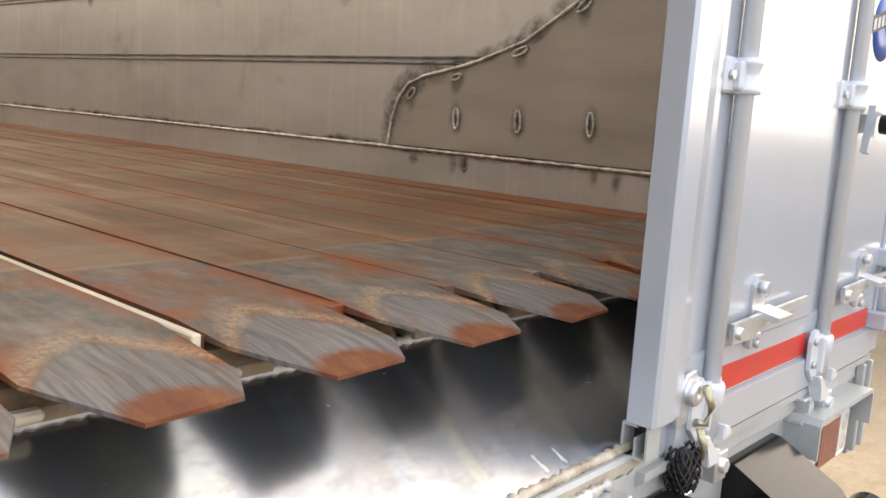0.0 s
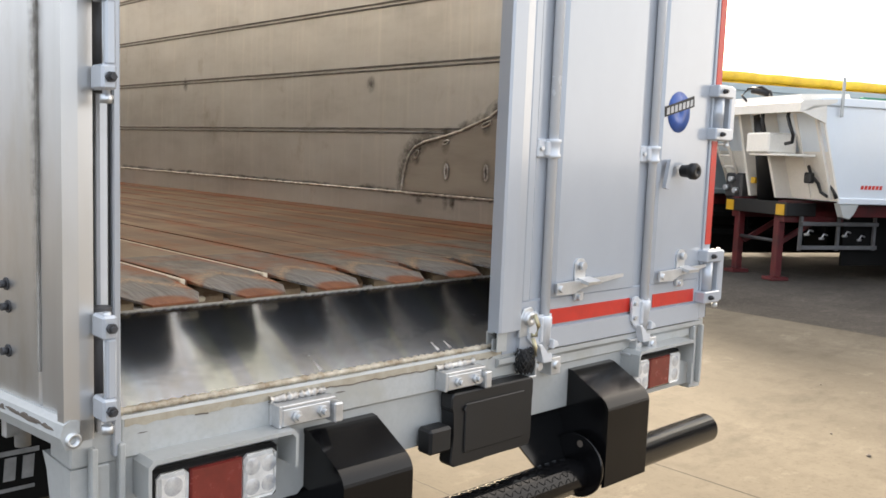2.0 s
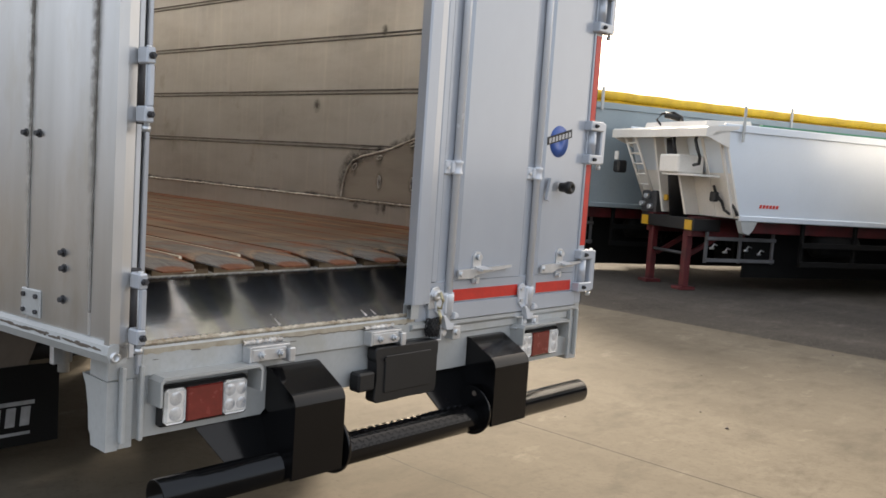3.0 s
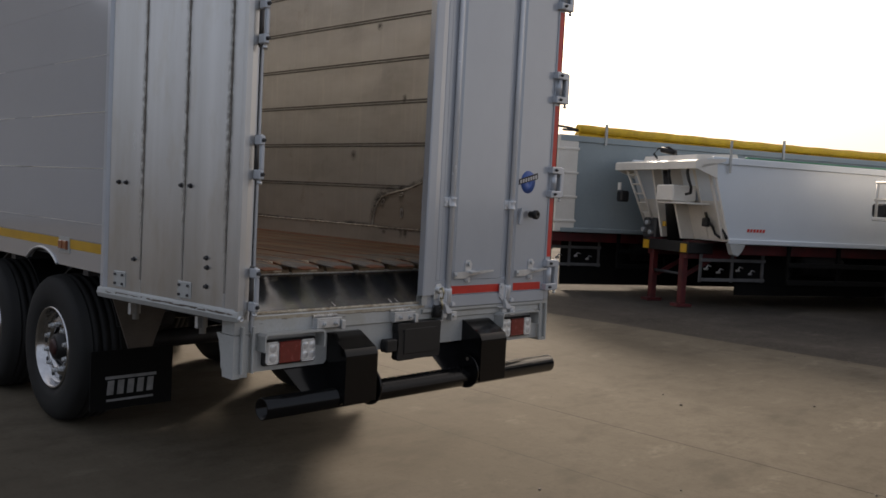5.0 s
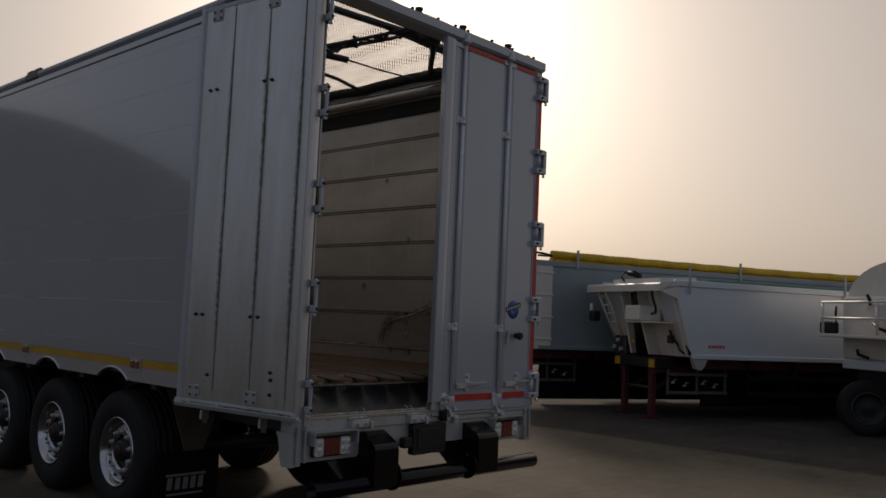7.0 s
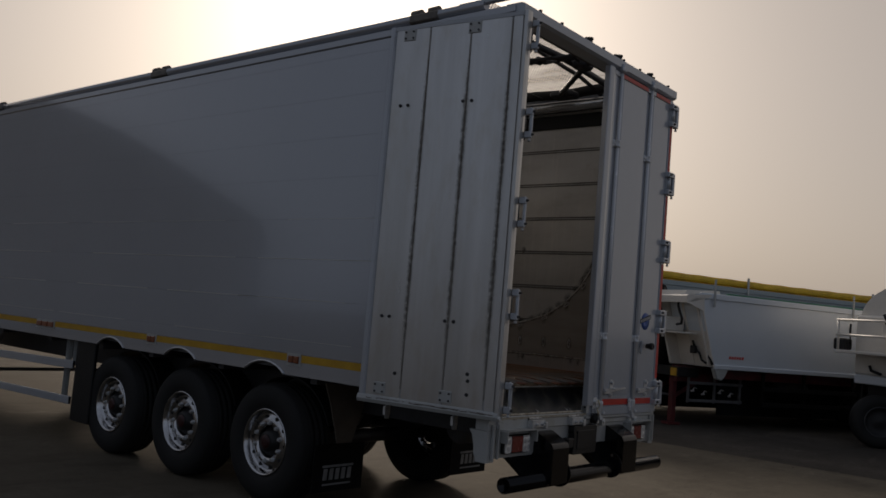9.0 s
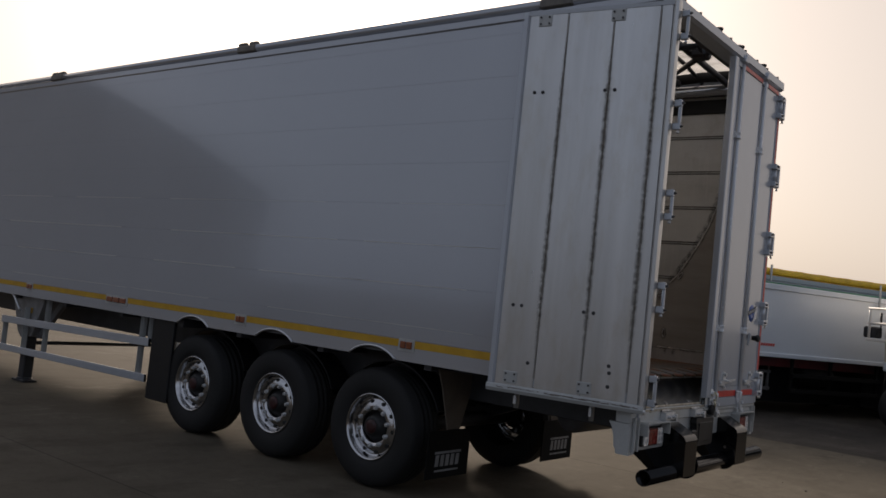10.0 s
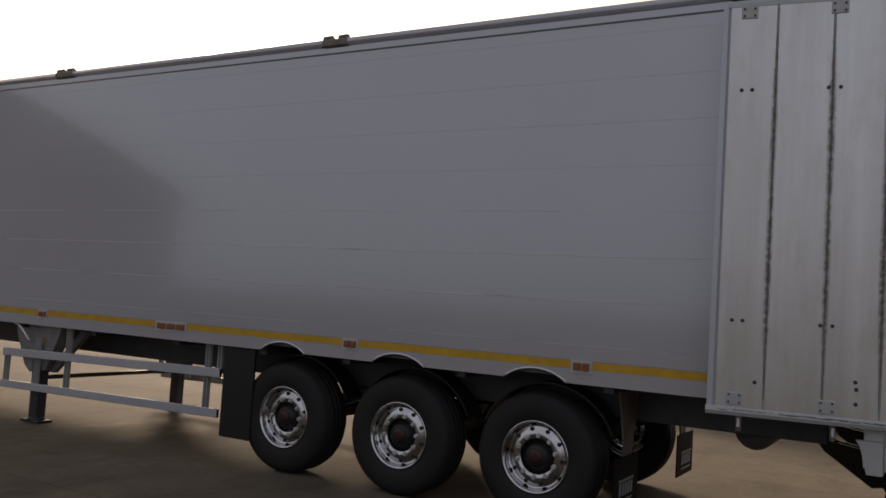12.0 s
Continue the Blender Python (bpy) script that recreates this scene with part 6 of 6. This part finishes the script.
def tipper(origin, heading, side_mat, length, height, label, detailed):
    """A tipping semi-trailer: local x runs back from the nose, y across to 2.5, nose leaning forward at the top."""
    e = thing("tipper_trailer", pose(*origin, 0, 0, heading), label, "trailer", "parked tippers")
    z0, z1 = 1.25, height
    lean = 0.45 if detailed else 0.1
    bm = B()
    prism(bm, [(0.0, z0), (length, z0 + 0.02), (length, z1), (-lean, z1), (-lean * 0.92, z1 - 0.25)], "y", 0.0, 2.5)
    part("tipping_body", bm, side_mat, e)
    bm = B()
    for y in (-0.035, 2.475):
        box(bm, -lean, length, y, y + 0.06, z1 - 0.09, z1 + 0.03, 0.01)
        box(bm, 0.0, length, y, y + 0.06, z0 - 0.03, z0 + 0.06, 0.01)
    part("body_rail", bm, side_mat, e)
    for k in range(3):
        bm = B()
        z = z0 + (z1 - z0) * (k + 1) / 4
        box(bm, 0.05, length, -0.004, 0.004, z - 0.006, z + 0.006)
        part("panel_joint", bm, side_mat, e)
    for y in (0.62, 1.7):
        bm = B()
        box(bm, -0.4, length - 0.2, y, y + 0.16, 0.9, 1.22, 0.01)
        part("chassis_rail", bm, OXIDE, e)
    bm = B()
    box(bm, -0.45, 0.1, 0.52, 1.98, 1.0, 1.2, 0.01)
    beam = part("front_beam", bm, PLASTIC, e)
    for y in (0.56, 1.75):
        bm = B()
        box(bm, -0.462, -0.45, y, y + 0.18, 1.01, 1.17)
        part("yellow_reflector", bm, YELLOW_TAPE, beam)
    for y in (0.72, 1.66):
        bm = B()
        box(bm, -0.4, -0.28, y, y + 0.12, 0.06, 1.0, 0.01)
        leg = part("landing_leg", bm, OXIDE, e)
        bm = B()
        box(bm, -0.5, -0.18, y - 0.06, y + 0.18, 0.002, 0.06, 0.01)
        part("foot_plate", bm, OXIDE, leg)
    for z in (0.5, 0.82):
        bm = B()
        box(bm, 1.4, 4.2, 0.02, 0.06, z, z + 0.09, 0.005)
        part("side_guard_rail", bm, FLAP, e)
    for x in (1.42, 2.6, 4.1):
        bm = B()
        box(bm, x, x + 0.06, 0.07, 0.12, 0.5, 1.22)
        part("guard_post", bm, FLAP, e)
    for z in (0.5, 0.86):
        bm = B()
        box(bm, -0.15, 1.3, 0.5, 0.54, z, z + 0.06, 0.005)
        part("front_guard_rail", bm, CHASSIS, e)
    for x in (-0.15, 0.55, 1.25):
        bm = B()
        box(bm, x, x + 0.05, 0.545, 0.58, 0.48, 1.0)
        part("guard_upright", bm, CHASSIS, e)
    for x, z in ((0.02, 0.72), (0.3, 0.66), (0.74, 0.7), (1.02, 0.64)):
        bm = B()
        pipe(bm, [(x, 0.59, z), (x + 0.05, 0.6, z + 0.07), (x + 0.12, 0.6, z + 0.05)], 0.014, 6)
        cyl(bm, (x - 0.03, 0.6, z), (x + 0.05, 0.6, z), 0.02, seg=8)
        part("air_fitting", bm, ZINC, e, "small bright air fitting behind the guard")
    for y in (0.85, 1.6):
        bm = B()
        prism(bm, [(-0.34, 0.55), (-0.28, 0.5), (0.62, 0.98), (0.56, 1.04)], "y", y, y + 0.05)
        part("leg_brace", bm, OXIDE, e)
    bm = B()
    cyl(bm, (-0.34, 0.8, 0.6), (-0.34, 1.7, 0.6), 0.028, seg=10)
    part("leg_shaft", bm, STEEL_DARK, e)
    bm = B()
    box(bm, -0.05, 2.2, 0.62, 1.9, 1.06, 1.22, 0.02)
    part("front_subframe", bm, OXIDE, e)
    bm = B()
    lathe(bm, [(0, 0.001), (0.02, 0.15), (0.08, 0.2), (0.9, 0.2), (0.96, 0.15), (0.98, 0.001)], (1.9, 0.3, 0.85), "x", 18)
    part("air_tank", bm, FLAP, e)
    # one black box added to fill the dark mass under the body
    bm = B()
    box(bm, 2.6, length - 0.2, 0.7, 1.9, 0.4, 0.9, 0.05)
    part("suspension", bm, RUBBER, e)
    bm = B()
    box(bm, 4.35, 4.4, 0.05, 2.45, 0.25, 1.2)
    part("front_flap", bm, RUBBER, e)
    bm = B()
    box(bm, 0.3 if detailed else -0.1, length - 0.3, 0.2, 0.26, 1.02, 1.2, 0.008)
    part("outer_rail", bm, OXIDE, e, "dark red outer chassis rail")
    # added near-black sheets stand in for the shade under the body
    shade_spans = [(0.72, 2.4), (2.44, 4.3)] if detailed else [(0.4 + 1.84 * q, 2.2 + 1.84 * q) for q in range(5)]
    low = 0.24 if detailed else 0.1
    for xa, xb in shade_spans:
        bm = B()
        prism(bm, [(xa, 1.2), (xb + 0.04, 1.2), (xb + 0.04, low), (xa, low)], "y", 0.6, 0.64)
        part("side_skirt", bm, FLAP, e, "near-black sheet standing in for the shade under the body")
    for x in (length - 4.4, length - 3.1, length - 1.8):
        for y in (0.2, 2.3):
            small_wheel(e, x, y)
        bm = B()
        box(bm, x - 0.62, x + 0.62, 0.02, 2.48, 1.06, 1.1)
        part("mudguard", bm, PLASTIC, e)
    return e


tip = tipper((-3.34, 10.77, -0.03), 65.0, TIPSIDE, 9.6, 2.7, "pale blue-grey tipping trailer with cream white nose", True)


def nose(z):
    """How far forward the sloping nose lies at height z."""
    return -0.45 * (z - 1.26) / 1.4 - 0.02


# nose of the tipper: sloped sheet, canopy, ram between two cheeks, tank, ladder
bm = B()
prism(bm, [(nose(1.26), 1.26), (nose(2.62), 2.62), (nose(2.62) + 0.03, 2.62), (nose(1.26) + 0.03, 1.26)], "y", -0.02, 2.5)
part("nose_sheet", bm, WHITE, tip, "cream white sloped nose")
bm = B()
prism(bm, [(-0.83, 2.5), (-0.83, 2.63), (-0.79, 2.66), (-0.2, 2.7), (-0.2, 2.66), (-0.4, 2.6), (-0.79, 2.5)], "y", -0.05, 2.53)
part("canopy", bm, WHITE, tip)
for y in (-0.05, 2.5):
    bm = B()
    prism(bm, [(-0.79, 2.5), (-0.6, 2.6), (-0.38, 2.62), (-0.36, 2.35)], "y", y, y + 0.03)
    part("canopy_cheek", bm, WHITE, tip)
bm = B()
prism(bm, [(-0.7, 2.66), (-0.66, 2.76), (0.18, 2.81), (0.22, 2.72)], "y", 0.15, 1.75)
part("canopy_step", bm, WHITE, tip)
for y, lo in ((0.93, 0.28), (1.55, 0.2)):
    bm = B()
    prism(bm, [(-0.3, 1.25), (0.0, 1.25), (nose(2.5), 2.56), (nose(2.5) - lo, 2.56)], "y", y, y + 0.06, 0.006)
    part("ram_cheek", bm, WHITE, tip)
for y0, y1, x in ((0.5, 0.56, 0.02), (0.06, 0.1, 0.05)):
    bm = B()
    prism(bm, [(nose(1.28) - x, 1.28), (nose(1.28), 1.28), (nose(2.5), 2.5), (nose(2.5) - x, 2.5)], "y", y0, y1)
    part("nose_stiffener", bm, WHITE, tip)
bm = B()
cyl(bm, (-0.16, 1.3, 1.15), (-0.5, 1.16, 2.5), 0.15, 0.13, seg=18)
ram = part("tipping_ram", bm, PLASTIC, tip, "dark hydraulic tipping ram")
bm = B()
box(bm, -0.34, -0.3, 1.42, 1.52, 1.45, 1.55, 0.004)
part("yellow_tag", bm, YELLOW_TAPE, ram)
bm = B()
box(bm, -0.84, -0.32, 0.55, 1.06, 1.92, 2.22, 0.025)
oil = part("oil_tank", bm, WHITE, tip, "cream white box tank")
bm = B()
box(bm, -0.8, -0.28, 0.2, 1.02, 1.885, 1.915, 0.004)
part("tank_shelf", bm, WHITE, oil)
for pts, r in (([(-0.7, 0.32, 2.56), (-0.74, 0.3, 2.45), (-0.76, 0.22, 2.32), (-0.74, 0.16, 2.18), (-0.7, 0.22, 2.08), (-0.66, 0.4, 2.06)], 0.026), ([(-0.7, 0.9, 2.56), (-0.74, 0.84, 2.4), (-0.72, 0.8, 2.23)], 0.028), ([(-0.2, 0.42, 1.75), (-0.24, 0.3, 1.62), (-0.16, 0.24, 1.5), (-0.12, 0.22, 1.38), (-0.1, 0.1, 1.32)], 0.024), ([(-0.1, 0.14, 1.56), (-0.06, 0.02, 1.4), (-0.05, -0.02, 1.3)], 0.03), ([(-0.66, 1.3, 2.68), (-0.7, 1.42, 2.8), (-0.66, 1.34, 2.9), (-0.58, 1.12, 2.92), (-0.52, 0.98, 2.84), (-0.56, 0.9, 2.76)], 0.02), ([(-0.5, 1.02, 2.82), (-0.66, 1.24, 2.88)], 0.055)):
    bm = B()
    pipe(bm, pts, r)
    part("hose", bm, PLASTIC, tip, "black hydraulic hose")
bm = B()
box(bm, -0.3, -0.2, 0.26, 0.4, 1.5, 1.66, 0.02)
part("hose_valve", bm, PLASTIC, tip)
bm = B()
box(bm, -0.82, -0.62, 2.27, 2.45, 1.88, 2.1, 0.03)
lamp = part("work_lamp", bm, PLASTIC, tip, "black work lamp on a white plate")
bm = B()
box(bm, -0.8, -0.77, 2.35, 2.45, 2.11, 2.26, 0.004)
part("lamp_plate", bm, WHITE, lamp)
lad = new("ladder")
lad.parent = tip
tagged(lad, "cream white ladder on the nose")
for y in (1.94, 2.24):
    bm = B()
    pipe(bm, [(-0.22, y, 1.45), (-0.74, y, 2.52)], 0.024)
    part("stile", bm, WHITE, lad)
for k in range(6):
    bm = B()
    f = (k + 0.4) / 6
    pipe(bm, [(-0.22 - 0.52 * f, 1.94, 1.45 + 1.07 * f), (-0.22 - 0.52 * f, 2.24, 1.45 + 1.07 * f)], 0.018)
    part("rung", bm, WHITE, lad)
bm = B()
box(bm, -0.32, -0.06, 1.78, 2.2, 1.2, 1.6, 0.03)
valve = part("valve_block", bm, STEEL_DARK, tip, "dark coupling block")
for y, z in ((1.86, 1.32), (1.98, 1.5), (2.1, 1.36)):
    bm = B()
    cyl(bm, (-0.32, y, z), (-0.4, y, z), 0.045, seg=12)
    part("coupling", bm, ZINC, valve)
for k in range(6):
    bm = B()
    x = 0.39 + 0.068 * k
    prism(bm, [(x, 1.44), (x + 0.046, 1.442), (x + 0.058, 1.498), (x + 0.012, 1.496)], "y", -0.006, 0.0)
    part("lettering_bar", bm, RED_TAPE, tip)
bm = B()
prism(bm, [(0.02, 1.23), (0.38, 1.23), (0.3, 1.08), (0.22, 1.0), (0.1, 1.03)], "y", -0.02, 0.1, 0.008)
part("tipping_bracket", bm, FRAME, tip)
for x in (-0.13, 3.85, 7.8):
    bm = B()
    box(bm, x, x + 0.045, -0.06, -0.036, 2.46, 3.02, 0.004)
    part("tarp_post", bm, FRAME, tip, "grey upright tarp post")
bm = B()
box(bm, 0.3, 9.5, 0.0, 0.08, 2.735, 2.765, 0.006)
part("tarp_edge", bm, surface("green_trim", (0.05, 0.25, 0.14), rough=0.5), tip, "thin green tarp edge")

far = tipper((-6.72, 10.34, -0.03), 65.2, GREYSIDE, 13.5, 3.12, "steel-grey tipping trailer with a yellow rolled tarp", False)
bm = B()
box(bm, -0.14, 0.32, -0.03, 2.53, 1.22, 3.16, 0.02)
part("nose_sheet", bm, WHITE, far, "cream white ribbed nose")
for k in range(4):
    bm = B()
    box(bm, -0.17, 0.34, -0.045, 2.54, 1.42 + 0.48 * k, 1.47 + 0.48 * k, 0.008)
    part("nose_rib", bm, WHITE, far)
n = 90
for ring, (dy, dz, rr) in enumerate(((0.0, 0.1, 0.09), (0.04, -0.05, 0.085))):
    bm = B()
    pts = [(0.34 + 11.2 * k / n, 0.1 + dy + 0.006 * math.sin(1.7 * k), 3.2 + dz + 0.005 * math.sin(0.9 * k + ring) - 0.04 * math.sin(math.pi * k / n)) for k in range(n + 1)]
    pipe(bm, pts, rr, 12)
    part("rolled_tarp", bm, YELLOWTARP, far, "bright yellow rolled tarp")
for x in (0.9, 5.42, 9.95):
    bm = B()
    box(bm, x, x + 0.05, -0.06, -0.02, 3.0, 3.42, 0.004)
    part("tarp_post", bm, FRAME, far, "grey upright tarp post")
for pts in ([(-0.1, 0.9, 3.16), (-0.12, 0.7, 3.3), (0.0, 0.4, 3.36), (0.2, 0.2, 3.32), (0.34, 0.12, 3.28)], [(0.1, 0.3, 3.28), (0.34, 0.06, 3.26)]):
    bm = B()
    pipe(bm, pts, 0.025)
    part("hose", bm, PLASTIC, far)

# white tank trailer: local x across its nose, y to its tail
tank = thing("tank_trailer", pose(-1.2, 12.66, -0.03, 0, 0, -25.0), "white tank trailer with rails and a catwalk at its nose", "trailer", "parked tippers")
bm = B()
box(bm, 0.0, 2.5, 0.0, 7.0, 1.36, 2.55, 0.04)
part("tank_body", bm, WHITE, tank)
bm = B()
box(bm, 0.05, 2.45, -0.05, 7.0, 1.18, 1.355, 0.02)
part("lower_rail", bm, TIPSIDE, tank)
bm = B()
arch = [(1.25 + 1.22 * math.cos(a), 2.5 + 0.72 * math.sin(a)) for a in [math.pi * q / 20 for q in range(21)]]
prism(bm, arch, "y", 0.12, 6.9)
part("tank_shell", bm, WHITE, tank)
for z in (2.12, 2.42):
    bm = B()
    pipe(bm, [(-0.02, -0.5, z), (2.52, -0.5, z)], 0.025)
    part("catwalk_rail", bm, WHITE, tank)
bm = B()
box(bm, -0.02, 2.5, -0.55, -0.002, 1.76, 1.82, 0.01)
part("catwalk", bm, WHITE, tank)
for x in (0.02, 1.25, 2.45):
    bm = B()
    pipe(bm, [(x, -0.5, 1.82), (x, -0.5, 2.43)], 0.025)
    part("rail_post", bm, WHITE, tank)
bm = B()
box(bm, 0.95, 1.4, -0.45, -0.1, 2.1, 2.4, 0.02)
part("valve_box", bm, WHITE, tank)
bm = B()
box(bm, -0.28, 0.0, -0.3, -0.05, 1.83, 2.06, 0.03)
part("work_lamp", bm, PLASTIC, tank)
bm = B()
box(bm, 1.7, 2.1, -0.4, -0.05, 1.83, 2.18, 0.03)
part("control_box", bm, PLASTIC, tank)
for pts, r in (([(1.05, -0.52, 2.55), (1.1, -0.5, 2.44), (1.05, -0.45, 2.38)], 0.03), ([(0.42, -0.06, 1.54), (0.5, -0.12, 1.46), (0.68, -0.06, 1.4)], 0.03), ([(0.05, -0.2, 2.35), (0.08, -0.24, 2.2), (0.06, -0.2, 1.95)], 0.024), ([(1.0, -0.3, 2.05), (1.2, -0.4, 1.95), (1.45, -0.3, 1.85)], 0.03), ([(1.45, -0.1, 1.76), (1.42, -0.12, 1.38), (1.55, -0.1, 1.16)], 0.03)):
    bm = B()
    pipe(bm, pts, r)
    part("hose", bm, PLASTIC, tank)
bm = B()
box(bm, 0.1, 2.4, 0.3, 7.0, 0.12, 1.18, 0.02)
part("underframe", bm, PLASTIC, tank)
bm = B()
lathe(bm, [(0.14, 0.28), (0.17, 0.36), (0.16, 0.46), (0.11, 0.5), (-0.11, 0.5), (-0.16, 0.46), (-0.17, 0.36), (-0.14, 0.28)], (0, 0, 0), "y", 28)
tw = part("wheel", bm, RUBBER, tank)
tw.matrix_basis = pose(0.72, -0.15, 0.5, 0, 0, 55)
bm = B()
lathe(bm, [(-0.14, 0.29), (-0.15, 0.28), (-0.12, 0.25), (-0.1, 0.2), (-0.11, 0.12), (-0.13, 0.001)], (0, 0, 0), "y", 24)
part("rim", bm, PLASTIC, tw)
bm = B()
lathe(bm, [(-0.142, 0.295), (-0.155, 0.29), (-0.155, 0.275), (-0.142, 0.27)], (0, 0, 0), "y", 28)
part("rim_ring", bm, STEEL_DARK, tw)

# shed behind the viewer, seen only as a reflection
shed = thing("storage_shed", pose(-26.0, -19.0, 0, 0, 0, 129.7), "dark clad storage shed with a low curved roof", "building")
bm = B()
prism(bm, [(0.0, 0.0)] + [(23.4 * q / 16, 5.0 + 4.4 * math.sin(math.pi * q / 16)) for q in range(17)] + [(23.4, 0.0)], "y", 0.0, 18.0)
part("shed_wall", bm, CORRUGATED, shed)
bm = B()
arc_up = [(-0.3 + 24.0 * q / 16, 5.05 + 4.4 * math.sin(math.pi * q / 16)) for q in range(17)]
prism(bm, arc_up + [(x, z + 0.15) for x, z in arc_up[::-1]], "y", -0.4, 18.4)
part("shed_roof", bm, CORRUGATED, shed)

# loose stones on the concrete
spots = []
for k in range(80):
    spots.append((random.uniform(-1.5, 7.5), random.uniform(-5, 7.8), random.uniform(0.006, 0.016)))
for x, y, r in spots:
    if x < 0.4 and y < 1.6:
        continue
    bm = B()
    bmesh.ops.create_icosphere(bm, subdivisions=1, radius=r)
    for v in bm.verts:
        v.co *= 0.75 + 0.5 * random.random()
        v.co.z *= 0.6
    ob = new("stone", mesh_of("stone", bm, BROWNGUARD))
    ob.location = (x, y, r * 0.3)
    tagged(ob, "small dark stone lying on the concrete", "stone", "stones on the yard")
